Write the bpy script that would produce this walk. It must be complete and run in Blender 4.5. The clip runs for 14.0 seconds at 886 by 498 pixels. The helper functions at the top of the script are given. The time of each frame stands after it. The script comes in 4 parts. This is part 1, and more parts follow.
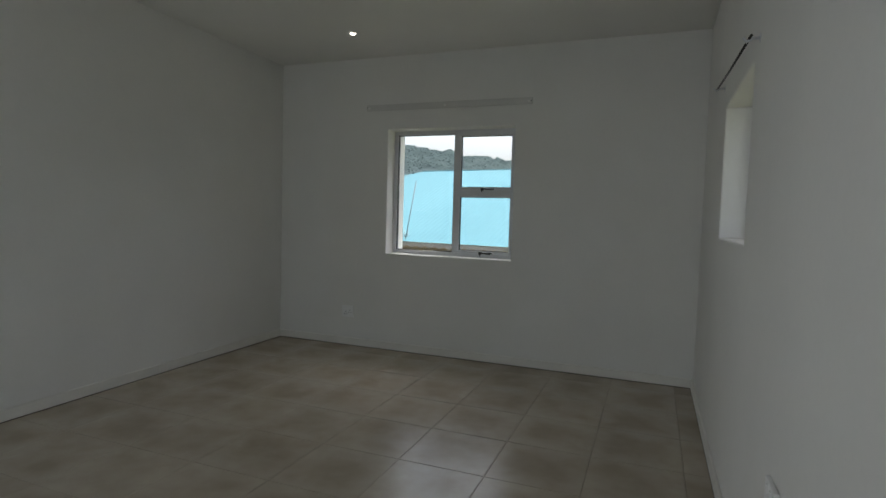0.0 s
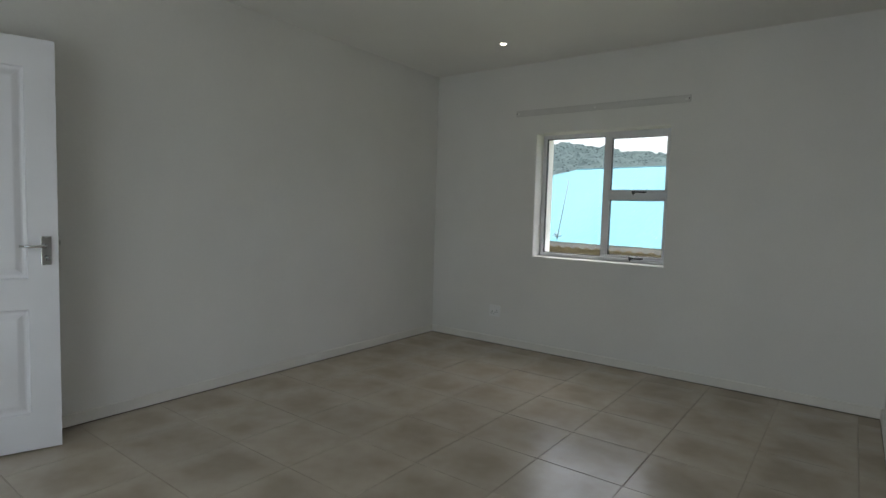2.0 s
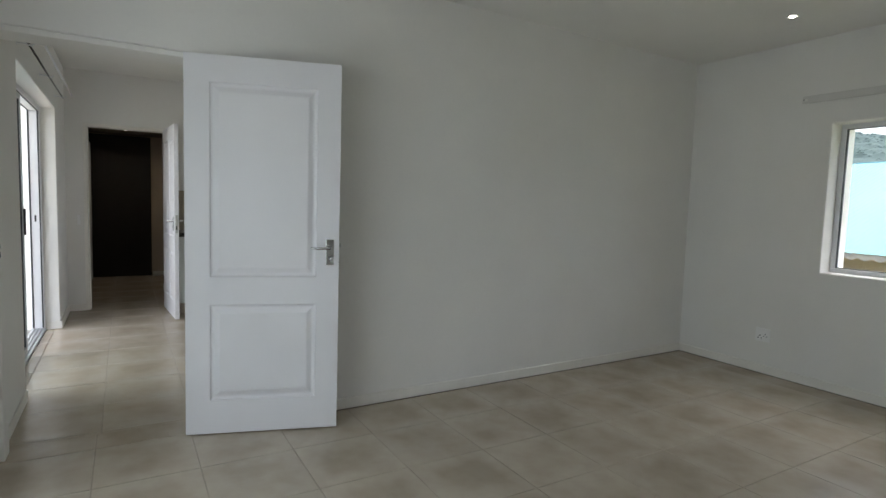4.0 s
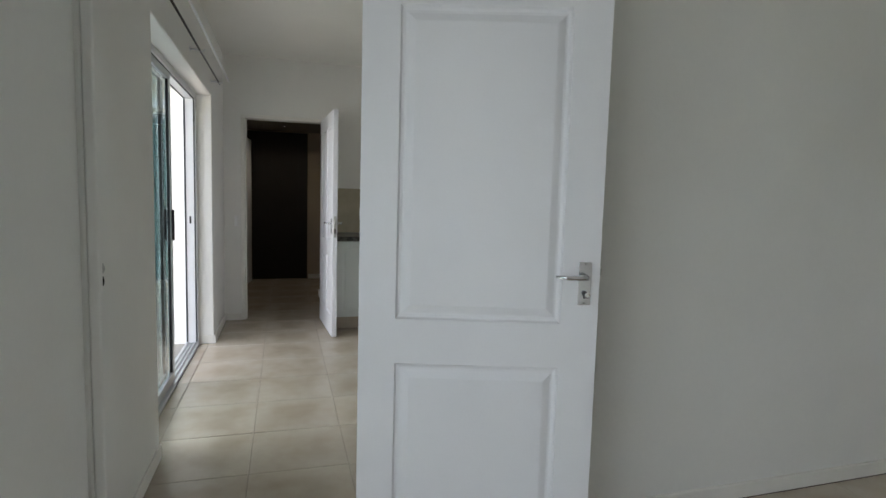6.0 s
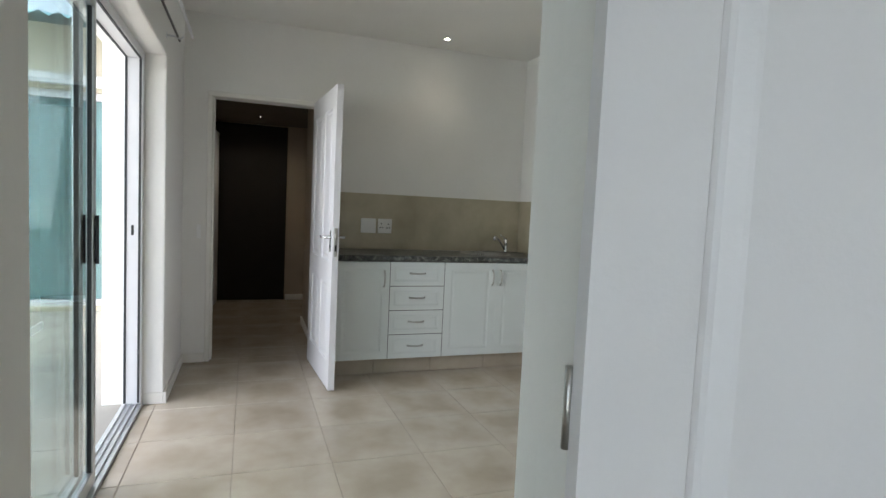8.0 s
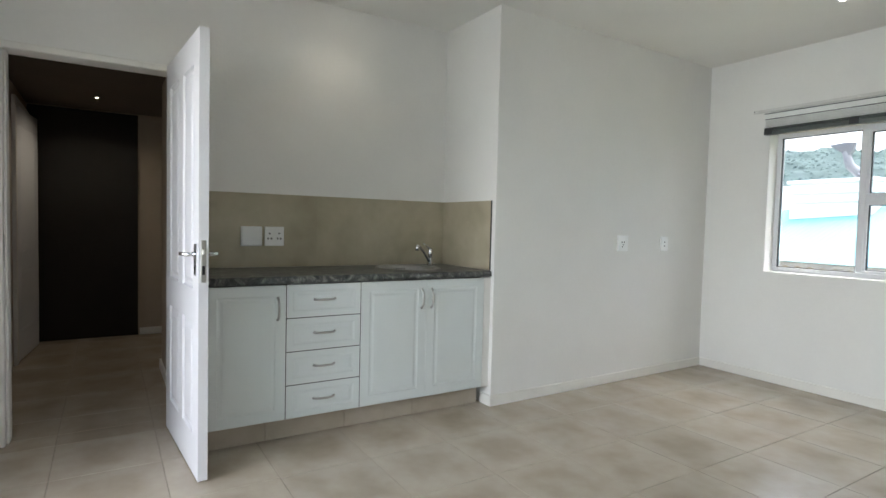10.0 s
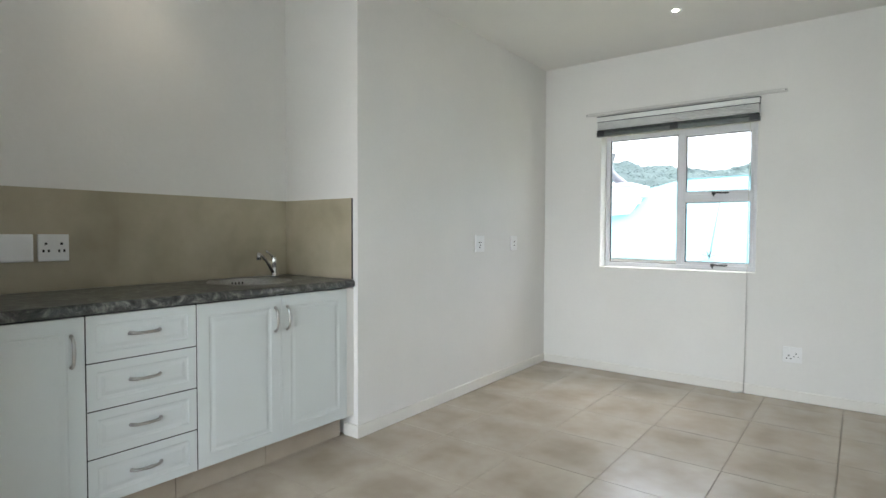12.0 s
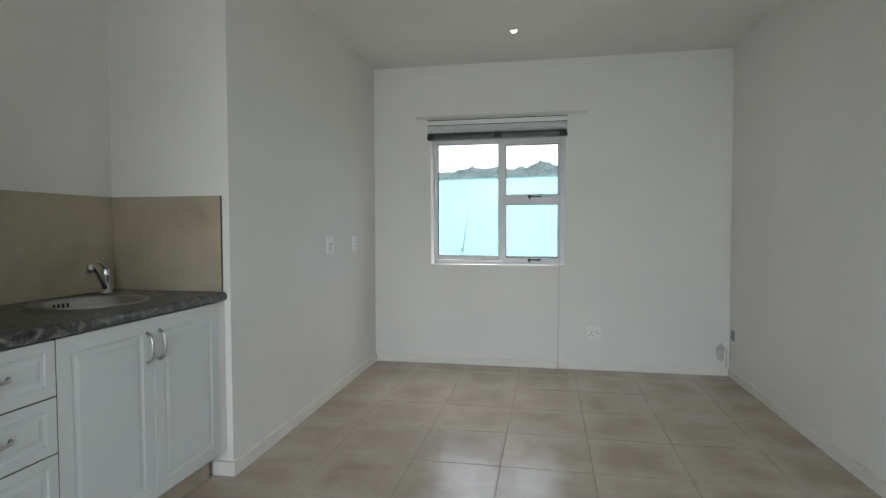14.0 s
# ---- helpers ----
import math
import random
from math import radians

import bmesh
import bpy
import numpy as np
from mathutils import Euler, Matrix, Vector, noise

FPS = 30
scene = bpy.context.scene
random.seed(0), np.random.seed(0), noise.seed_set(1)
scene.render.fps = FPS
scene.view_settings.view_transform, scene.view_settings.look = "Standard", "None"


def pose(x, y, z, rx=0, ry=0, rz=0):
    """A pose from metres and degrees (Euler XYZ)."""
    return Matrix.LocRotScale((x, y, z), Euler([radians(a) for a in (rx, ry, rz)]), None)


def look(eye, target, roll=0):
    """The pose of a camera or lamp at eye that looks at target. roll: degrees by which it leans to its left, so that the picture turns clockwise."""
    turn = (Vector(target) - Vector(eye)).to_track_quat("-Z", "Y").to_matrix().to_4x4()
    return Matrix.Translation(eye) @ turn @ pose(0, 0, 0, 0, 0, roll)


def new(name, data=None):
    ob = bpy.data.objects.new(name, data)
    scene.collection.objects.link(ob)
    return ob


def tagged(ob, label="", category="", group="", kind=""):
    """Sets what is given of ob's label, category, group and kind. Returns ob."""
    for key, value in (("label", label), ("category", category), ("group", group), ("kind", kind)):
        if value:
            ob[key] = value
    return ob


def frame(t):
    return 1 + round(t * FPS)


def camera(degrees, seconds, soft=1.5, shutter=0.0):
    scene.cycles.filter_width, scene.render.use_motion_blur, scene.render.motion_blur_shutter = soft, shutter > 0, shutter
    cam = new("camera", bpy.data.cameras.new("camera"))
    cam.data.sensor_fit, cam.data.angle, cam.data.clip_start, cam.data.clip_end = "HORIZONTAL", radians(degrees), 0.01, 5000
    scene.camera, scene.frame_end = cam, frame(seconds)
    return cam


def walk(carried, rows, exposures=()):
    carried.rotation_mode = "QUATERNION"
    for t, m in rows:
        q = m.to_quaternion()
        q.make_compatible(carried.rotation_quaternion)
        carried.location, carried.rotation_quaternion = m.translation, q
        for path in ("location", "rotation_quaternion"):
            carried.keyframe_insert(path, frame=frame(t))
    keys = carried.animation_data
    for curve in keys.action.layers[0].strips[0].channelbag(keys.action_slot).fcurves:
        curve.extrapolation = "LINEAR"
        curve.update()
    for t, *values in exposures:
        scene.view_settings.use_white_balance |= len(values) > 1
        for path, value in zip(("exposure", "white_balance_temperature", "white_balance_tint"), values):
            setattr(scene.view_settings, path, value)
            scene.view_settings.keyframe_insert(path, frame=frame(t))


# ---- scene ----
cam = camera(78.2, 14.0)
PATH = [
    (0, (3.41, -4.435, 1.229), (2.694, -2.571, 1.111), 1.7),
    (0.5, (3.507, -4.443, 1.226), (2.688, -2.622, 1.105), 1.7),
    (1, (3.527, -4.457, 1.239), (2.585, -2.697, 1.117), 1.7),
    (1.5, (3.528, -4.471, 1.242), (2.456, -2.787, 1.118), 1.7),
    (2, (3.508, -4.52, 1.275), (2.31, -2.925, 1.135), 1.7),
    (2.5, (3.491, -4.539, 1.268), (2.164, -3.049, 1.129), 1.8),
    (3, (3.482, -4.546, 1.262), (2.004, -3.206, 1.131), 1.5),
    (3.5, (3.419, -4.533, 1.295), (1.803, -3.364, 1.141), 1.8),
    (4, (3.243, -4.535, 1.304), (1.524, -3.527, 1.142), 1.8),
    (4.2, (3.136, -4.543, 1.302), (1.383, -3.596, 1.136), 1.8),
    (6.3, (1.657, -4.502, 1.275), (-0.259, -3.956, 1.099), 1.6),
    (6.5, (1.501, -4.516, 1.264), (-0.415, -3.97, 1.095), 1.7),
    (7, (1.153, -4.547, 1.254), (-0.767, -4.006, 1.099), 1.9),
    (7.2, (1.048, -4.618, 1.256), (-0.865, -4.054, 1.106), 2.2),
    (9.3, (-0.167, -4.51, 1.228), (-1.957, -3.625, 1.121), 1.7),
    (9.5, (-0.242, -4.479, 1.218), (-2.009, -3.547, 1.121), 1.6),
    (10, (-0.435, -4.437, 1.204), (-2.133, -3.384, 1.115), 1.4),
    (10.5, (-0.583, -4.417, 1.19), (-2.215, -3.265, 1.107), 1.1),
    (11, (-0.708, -4.419, 1.18), (-2.232, -3.125, 1.111), 0.9),
    (11.5, (-0.859, -4.398, 1.183), (-2.238, -2.95, 1.117), 0.5),
    (12, (-1.05, -4.406, 1.183), (-2.267, -2.82, 1.119), 0.2),
    (12.5, (-1.22, -4.484, 1.222), (-2.248, -2.77, 1.148), 0.2),
    (13, (-1.402, -4.54, 1.257), (-2.223, -2.718, 1.172), 0.1),
    (13.5, (-1.593, -4.585, 1.261), (-2.214, -2.686, 1.17), 0.0),
    (14, (-1.802, -4.644, 1.211), (-2.18, -2.681, 1.135), -0.2),
]

# exposure of the hand-held camera as it adapts from the window to the room
EXPOSURES = [
    (0, 1.62, 6350, 10), (1.5, 1.9, 6350, 10), (2.5, 2.35, 6300, 10), (3.0, 2.55, 6300, 10), (4.2, 2.5, 6350, 10),
    (6.5, 2.52, 6350, 10), (7.2, 2.55, 6350, 10), (9.5, 3.06, 6250, 10), (10.5, 3.04, 6240, 10), (11.5, 3.14, 6230, 10), (13, 2.83, 6230, 10), (14, 2.43, 6200, 10),
]
walk(cam, [(t, look(eye, target, roll)) for t, eye, target, roll in PATH], EXPOSURES)

# ---- sky and daylight: bright overcast ----
world = bpy.data.worlds.new("overcast_sky")
scene.world = world
world.use_nodes = True
wn = world.node_tree
wn.nodes.clear()
w_out = wn.nodes.new("ShaderNodeOutputWorld")
w_bg = wn.nodes.new("ShaderNodeBackground")
w_sky = wn.nodes.new("ShaderNodeTexSky")
w_sky.sky_type = "NISHITA"
w_sky.sun_disc = False
w_sky.sun_elevation = radians(74)
w_sky.sun_rotation = radians(18)
w_sky.air_density = 1.0
w_sky.dust_density = 7.0
w_sky.ozone_density = 1.0
w_soft = wn.nodes.new("ShaderNodeHueSaturation")
w_soft.inputs["Saturation"].default_value = 0.5
wn.links.new(w_sky.outputs[0], w_soft.inputs["Color"])
wn.links.new(w_soft.outputs[0], w_bg.inputs["Color"])
w_bg.inputs["Strength"].default_value = 0.13
wn.links.new(w_bg.outputs[0], w_out.inputs["Surface"])

sun_data = bpy.data.lights.new("sun", "SUN")
sun_data.energy = 0.36
sun_data.angle = radians(70)
sun_data.color = (1.0, 1.0, 0.99)
sun = new("sun", sun_data)
sun.matrix_world = look((0, 0, 0), (-0.085, -0.262, -0.961))


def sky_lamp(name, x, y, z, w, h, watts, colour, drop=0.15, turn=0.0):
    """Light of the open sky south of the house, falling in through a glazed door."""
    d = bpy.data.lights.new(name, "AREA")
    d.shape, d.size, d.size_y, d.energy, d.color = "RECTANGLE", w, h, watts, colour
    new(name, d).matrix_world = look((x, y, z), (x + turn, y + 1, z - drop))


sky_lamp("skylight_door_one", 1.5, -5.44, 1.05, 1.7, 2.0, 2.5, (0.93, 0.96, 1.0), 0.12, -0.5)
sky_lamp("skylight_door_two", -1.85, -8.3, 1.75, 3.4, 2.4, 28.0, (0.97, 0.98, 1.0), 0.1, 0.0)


# ---- materials ----
def nodes_of(name):
    m = bpy.data.materials.new(name)
    m.use_nodes = True
    nt = m.node_tree
    return m, nt, nt.nodes["Principled BSDF"]


def noise_node(nt, scale, detail=3.0, rough=0.55, coords="Object", distort=0.0):
    tc = nt.nodes.new("ShaderNodeTexCoord")
    n = nt.nodes.new("ShaderNodeTexNoise")
    n.inputs["Scale"].default_value = scale
    n.inputs["Detail"].default_value = detail
    n.inputs["Roughness"].default_value = rough
    n.inputs["Distortion"].default_value = distort
    if coords == "World":
        g = nt.nodes.new("ShaderNodeNewGeometry")
        nt.links.new(g.outputs["Position"], n.inputs["Vector"])
    else:
        nt.links.new(tc.outputs[coords], n.inputs["Vector"])
    return n.outputs["Fac"]


def ramp_node(nt, fac, stops):
    r = nt.nodes.new("ShaderNodeValToRGB")
    el = r.color_ramp.elements
    while len(el) < len(stops):
        el.new(0.5)
    for e, (p, c) in zip(el, stops):
        e.position = p
        e.color = (*c, 1)
    nt.links.new(fac, r.inputs["Fac"])
    return r.outputs["Color"]


def mix_node(nt, fac, a, b, blend="MIX"):
    m = nt.nodes.new("ShaderNodeMix")
    m.data_type = "RGBA"
    m.blend_type = blend
    for sock, v in ((m.inputs[0], fac), (m.inputs[6], a), (m.inputs[7], b)):
        if isinstance(v, (int, float)):
            sock.default_value = v
        elif isinstance(v, tuple):
            sock.default_value = (*v, 1)
        else:
            nt.links.new(v, sock)
    return m.outputs[2]


def bump_node(nt, bsdf, height, strength, dist=0.01):
    b = nt.nodes.new("ShaderNodeBump")
    b.inputs["Strength"].default_value = strength
    b.inputs["Distance"].default_value = dist
    nt.links.new(height, b.inputs["Height"])
    nt.links.new(b.outputs[0], bsdf.inputs["Normal"])


def surface(name, base, rough, var=0.06, scale=3.0, fine=60.0, bump=0.0, metal=0.0, coords="World", spec=0.5):
    """A painted or plain surface with broad and fine variation and light relief."""
    m, nt, b = nodes_of(name)
    big = noise_node(nt, scale, 3, 0.55, coords)
    small = noise_node(nt, fine, 4, 0.6, coords)
    lo = tuple(c * (1 - var) for c in base)
    hi = tuple(min(1, c * (1 + var)) for c in base)
    col = ramp_node(nt, big, [(0.3, lo), (0.7, hi)])
    fine_col = ramp_node(nt, small, [(0.3, (1 - var * 0.6,) * 3), (0.7, (1, 1, 1))])
    nt.links.new(mix_node(nt, 1.0, col, fine_col, "MULTIPLY"), b.inputs["Base Color"])
    r = nt.nodes.new("ShaderNodeMapRange")
    r.inputs["To Min"].default_value = max(0.02, rough - 0.08)
    r.inputs["To Max"].default_value = min(1, rough + 0.08)
    nt.links.new(small, r.inputs["Value"])
    nt.links.new(r.outputs[0], b.inputs["Roughness"])
    b.inputs["Metallic"].default_value = metal
    b.inputs["Specular IOR Level"].default_value = spec
    if bump:
        bump_node(nt, b, small, bump, 0.004)
    return m


WALL = surface("wall_paint", (0.81, 0.80, 0.768), 0.75, 0.03, 1.3, 45, 0.25, spec=0.35)
CEIL = surface("ceiling_paint", (0.81, 0.80, 0.76), 0.85, 0.03, 1.1, 60, 0.15, spec=0.3)
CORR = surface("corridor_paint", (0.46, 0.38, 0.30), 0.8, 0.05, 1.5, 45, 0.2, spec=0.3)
# Corridor paint darkened for the ceiling: its shade is put into the colour.
CORRSHADE = surface("corridor_paint_darkened", (0.17, 0.14, 0.11), 0.8, 0.08, 1.5, 45, 0.2, spec=0.3)
SKIRT = surface("skirting_paint", (0.82, 0.80, 0.75), 0.5, 0.04, 4, 70, 0.1)
DOORW = surface("door_enamel", (0.785, 0.78, 0.80), 0.42, 0.025, 2.5, 120, 0.12)
CABW = surface("cabinet_wrap", (0.70, 0.74, 0.73), 0.38, 0.02, 3, 90, 0.06)
# Near-black carcass colour paints the shade behind the gaps between fronts.
CARC = surface("carcass_gap_shade", (0.10, 0.10, 0.095), 0.6, 0.03)
FRAME = surface("powder_coat_white", (0.72, 0.725, 0.745), 0.4, 0.03, 5, 120, 0.05)
ALU = surface("mill_aluminium", (0.62, 0.64, 0.65), 0.38, 0.05, 6, 120, 0.05, metal=0.8)
# Black of the rubber seals; also colours the strips that paint shade in gaps.
SEAL = surface("black_seal_and_gap_shade", (0.03, 0.032, 0.035), 0.6, 0.15, 9)
BLACK = surface("black_plastic", (0.02, 0.02, 0.022), 0.45, 0.15, 9)
CHROME = surface("chrome", (0.72, 0.73, 0.74), 0.12, 0.04, 20, 200, 0.0, metal=1.0)
NICKEL = surface("brushed_nickel", (0.50, 0.49, 0.47), 0.32, 0.08, 20, 300, 0.1, metal=1.0)
PLAST = surface("white_plastic", (0.87, 0.87, 0.86), 0.35, 0.02, 10, 150)
JOINT = surface("dark_brown_strip", (0.07, 0.05, 0.04), 0.9, 0.3, 9, 80)
GREYP = surface("grey_plastic", (0.30, 0.31, 0.31), 0.4, 0.05, 20)
HOLE = surface("socket_holes", (0.015, 0.015, 0.015), 0.7, 0.1)
GROUT = surface("grout", (0.335, 0.29, 0.232), 0.9, 0.15, 6, 150, 0.3)
DARKDOOR = surface("near_black_finish", (0.012, 0.010, 0.008), 0.7, 0.25, 2.0, 30, 0.15)
BLIND = surface("blind_slats", (0.80, 0.81, 0.79), 0.4, 0.05, 12, 90)
RAILM = surface("rail_paint", (0.69, 0.68, 0.65), 0.7, 0.05, 3, 50, 0.1)
# Bottom rail's own dark colour, also used to paint shade on the blind.
BLINDDARK = surface("blind_dark_rail_and_shade", (0.10, 0.115, 0.11), 0.45, 0.12, 12, 90)
CORD = surface("white_cord", (0.62, 0.61, 0.58), 0.7, 0.05, 30)
ROD = surface("curtain_rod_dark", (0.06, 0.055, 0.05), 0.35, 0.15, 12, metal=0.6)
PANETEAL = surface("pale_teal_sheet", (0.40, 0.55, 0.56), 0.8, 0.06, 2.0, 30, 0.2)
RENDER = surface("painted_render", (0.80, 0.79, 0.76), 0.85, 0.05, 0.8, 25, 0.4)
BEIGE = surface("beige_render", (0.52, 0.47, 0.36), 0.85, 0.08, 0.9, 25, 0.4)
PAVE = surface("patio_concrete", (0.31, 0.295, 0.265), 0.85, 0.12, 0.7, 20, 0.4)
GROUND = surface("dry_grass_ground", (0.16, 0.17, 0.09), 0.95, 0.35, 0.15, 3, 0.5)
SLATE = surface("dark_cowl", (0.12, 0.125, 0.14), 0.6, 0.12, 2)
FASCIA = surface("fascia_boards", (0.40, 0.365, 0.34), 0.7, 0.15, 1.2, 20, 0.2)
BROWNWALL = surface("brown_render", (0.36, 0.28, 0.21), 0.9, 0.1, 0.8, 18, 0.3)
STAIN = surface("damp_patch", (0.60, 0.61, 0.58), 0.85, 0.2, 12, 60, 0.2)
SILVER = surface("antenna_metal", (0.25, 0.26, 0.27), 0.5, 0.1, 9, metal=0.6)


def tile_material(name, dark, mid, pale, rough, size=0.0):
    """Glazed ceramic: pale rims and soft brownish clouds towards the middle of each tile, with an uneven gloss."""
    m, nt, b = nodes_of(name)
    big = noise_node(nt, 3.2, 2, 0.5, "World", 0.2)
    mid_n = noise_node(nt, 14, 3, 0.55, "World")
    fine = noise_node(nt, 120, 3, 0.6, "World")
    fac = big
    if size:
        tc = nt.nodes.new("ShaderNodeTexCoord")
        sep = nt.nodes.new("ShaderNodeSeparateXYZ")
        nt.links.new(tc.outputs["Object"], sep.inputs[0])
        ax = []
        for k in (0, 1):
            a = nt.nodes.new("ShaderNodeMath")
            a.operation = "ABSOLUTE"
            nt.links.new(sep.outputs[k], a.inputs[0])
            ax.append(a.outputs[0])
        mx = nt.nodes.new("ShaderNodeMath")
        mx.operation = "MAXIMUM"
        nt.links.new(ax[0], mx.inputs[0])
        nt.links.new(ax[1], mx.inputs[1])
        rim = nt.nodes.new("ShaderNodeMapRange")
        rim.interpolation_type = "SMOOTHSTEP"
        rim.inputs["From Min"].default_value = size * 0.35
        rim.inputs["From Max"].default_value = size * 1.0
        rim.inputs["To Min"].default_value = -0.11
        rim.inputs["To Max"].default_value = 0.13
        nt.links.new(mx.outputs[0], rim.inputs["Value"])
        ad = nt.nodes.new("ShaderNodeMath")
        nt.links.new(big, ad.inputs[0])
        nt.links.new(rim.outputs[0], ad.inputs[1])
        fac = ad.outputs[0]
    col = ramp_node(nt, fac, [(0.28, dark), (0.48, mid), (0.72, pale)])
    mott = ramp_node(nt, mid_n, [(0.3, (0.93, 0.92, 0.91)), (0.7, (1.0, 1.0, 1.0))])
    col = mix_node(nt, 1.0, col, mott, "MULTIPLY")
    oi = nt.nodes.new("ShaderNodeObjectInfo")
    shade = ramp_node(nt, oi.outputs["Random"], [(0.0, (0.93, 0.93, 0.93)), (1.0, (1.0, 1.0, 1.0))])
    col = mix_node(nt, 1.0, col, shade, "MULTIPLY")
    nt.links.new(col, b.inputs["Base Color"])
    b.inputs["Roughness"].default_value = rough
    bump_node(nt, b, mid_n, 0.04, 0.004)
    return m


TILE = tile_material("floor_tile_glaze", (0.405, 0.345, 0.268), (0.47, 0.405, 0.32), (0.515, 0.452, 0.368), 0.25, 0.22)
SPLASH = tile_material("splash_tile_glaze", (0.39, 0.345, 0.24), (0.475, 0.425, 0.308), (0.55, 0.50, 0.375), 0.36)


def counter_material():
    m, nt, b = nodes_of("postformed_slate_laminate")
    a = noise_node(nt, 14, 6, 0.7, "World", 1.2)
    c = noise_node(nt, 70, 4, 0.65, "World", 0.5)
    col = ramp_node(nt, a, [(0.36, (0.018, 0.021, 0.021)), (0.50, (0.078, 0.083, 0.080)), (0.66, (0.30, 0.31, 0.29))])
    spk = ramp_node(nt, c, [(0.35, (0.6, 0.6, 0.6)), (0.7, (1.15, 1.12, 1.05))])
    nt.links.new(mix_node(nt, 1.0, col, spk, "MULTIPLY"), b.inputs["Base Color"])
    b.inputs["Roughness"].default_value = 0.33
    bump_node(nt, b, c, 0.1, 0.002)
    return m


COUNTER = counter_material()


def steel_material():
    m, nt, b = nodes_of("brushed_steel")
    n = noise_node(nt, 90, 3, 0.6, "Object")
    nt.links.new(ramp_node(nt, n, [(0.3, (0.36, 0.36, 0.355)), (0.7, (0.48, 0.48, 0.47))]), b.inputs["Base Color"])
    b.inputs["Metallic"].default_value = 1.0
    b.inputs["Roughness"].default_value = 0.3
    return m


STEEL = steel_material()


def glass_material(name, tint, ior=1.45):
    m, nt, b = nodes_of(name)
    b.inputs["Base Color"].default_value = (*tint, 1)
    b.inputs["Roughness"].default_value = 0.0
    b.inputs["IOR"].default_value = ior
    b.inputs["Transmission Weight"].default_value = 1.0
    return m


GLASS = glass_material("window_glass", (0.97, 0.99, 0.985), 1.14)
DOORGLASS = glass_material("door_glass", (0.80, 0.90, 0.90))


def roof_material():
    m, nt, b = nodes_of("turquoise_sheet_roof")
    a = noise_node(nt, 0.35, 4, 0.6, "World")
    c = noise_node(nt, 6, 4, 0.6, "World")
    col = ramp_node(nt, a, [(0.3, (0.128, 0.280, 0.322)), (0.7, (0.146, 0.310, 0.355))])
    w = ramp_node(nt, c, [(0.3, (0.88, 0.88, 0.88)), (0.7, (1, 1, 1))])
    nt.links.new(mix_node(nt, 1.0, col, w, "MULTIPLY"), b.inputs["Base Color"])
    b.inputs["Roughness"].default_value = 0.8
    b.inputs["Specular IOR Level"].default_value = 0.12
    return m


ROOF = roof_material()


def leaf_material():
    m, nt, b = nodes_of("hazy_canopy")
    a = noise_node(nt, 0.05, 4, 0.6, "World")
    g = nt.nodes.new("ShaderNodeNewGeometry")
    # Paled and blued: distance haze is mixed into the leaf colour.
    col = ramp_node(nt, a, [(0.3, (0.098, 0.145, 0.148)), (0.7, (0.128, 0.178, 0.174))])
    v = ramp_node(nt, g.outputs["Random Per Island"], [(0.0, (0.90, 0.91, 0.94)), (1.0, (1.07, 1.07, 1.05))])
    nt.links.new(mix_node(nt, 1.0, col, v, "MULTIPLY"), b.inputs["Base Color"])
    b.inputs["Roughness"].default_value = 0.9
    tr = nt.nodes.new("ShaderNodeBsdfTranslucent")
    nt.links.new(mix_node(nt, 1.0, mix_node(nt, 1.0, col, v, "MULTIPLY"), (1.5, 1.5, 1.45), "MULTIPLY"), tr.inputs["Color"])
    mx = nt.nodes.new("ShaderNodeMixShader")
    mx.inputs[0].default_value = 0.55
    nt.links.new(b.outputs[0], mx.inputs[1])
    nt.links.new(tr.outputs[0], mx.inputs[2])
    nt.links.new(mx.outputs[0], nt.nodes["Material Output"].inputs["Surface"])
    return m


LEAF = leaf_material()


def lamp_material(name, strength, colour=(1.0, 0.88, 0.68)):
    m, nt, b = nodes_of(name)
    b.inputs["Base Color"].default_value = (0.9, 0.88, 0.8, 1)
    b.inputs["Emission Color"].default_value = (*colour, 1)
    b.inputs["Emission Strength"].default_value = strength
    return m


BULB = lamp_material("downlight_bulb", 7.0)


# ---- mesh helpers ----
def part(name, bm, material, parent=None, label="", smooth=False):
    me = bpy.data.meshes.new(name)
    bm.normal_update()
    bm.to_mesh(me)
    bm.free()
    me.materials.append(material)
    if smooth:
        for p in me.polygons:
            p.use_smooth = True
    ob = new(name, me)
    if parent is not None:
        ob.parent = parent
    if label:
        ob["label"] = label
    return ob


def empty(name, m=None, **tags):
    e = new(name)
    if m is not None:
        e.matrix_world = m
    return tagged(e, **tags)


def add_box(bm, x0, x1, y0, y1, z0, z1, bevel=0.0, seg=1, m=None):
    t = bmesh.new()
    bmesh.ops.create_cube(t, size=1)
    for v in t.verts:
        v.co = Vector(((x0 + x1) / 2 + v.co.x * (x1 - x0), (y0 + y1) / 2 + v.co.y * (y1 - y0), (z0 + z1) / 2 + v.co.z * (z1 - z0)))
    if bevel:
        bmesh.ops.bevel(t, geom=list(t.edges), offset=bevel, segments=seg, affect="EDGES", profile=0.6)
    join_into(bm, t, m)
    return bm


def join_into(bm, t, m=None):
    idx = {}
    for v in t.verts:
        idx[v] = bm.verts.new(m @ v.co if m is not None else v.co)
    for f in t.faces:
        try:
            nf = bm.faces.new([idx[v] for v in f.verts])
            nf.smooth = f.smooth
        except ValueError:
            pass
    t.free()


def box(x0, x1, y0, y1, z0, z1, bevel=0.0, seg=1, m=None):
    return add_box(bmesh.new(), x0, x1, y0, y1, z0, z1, bevel, seg, m)


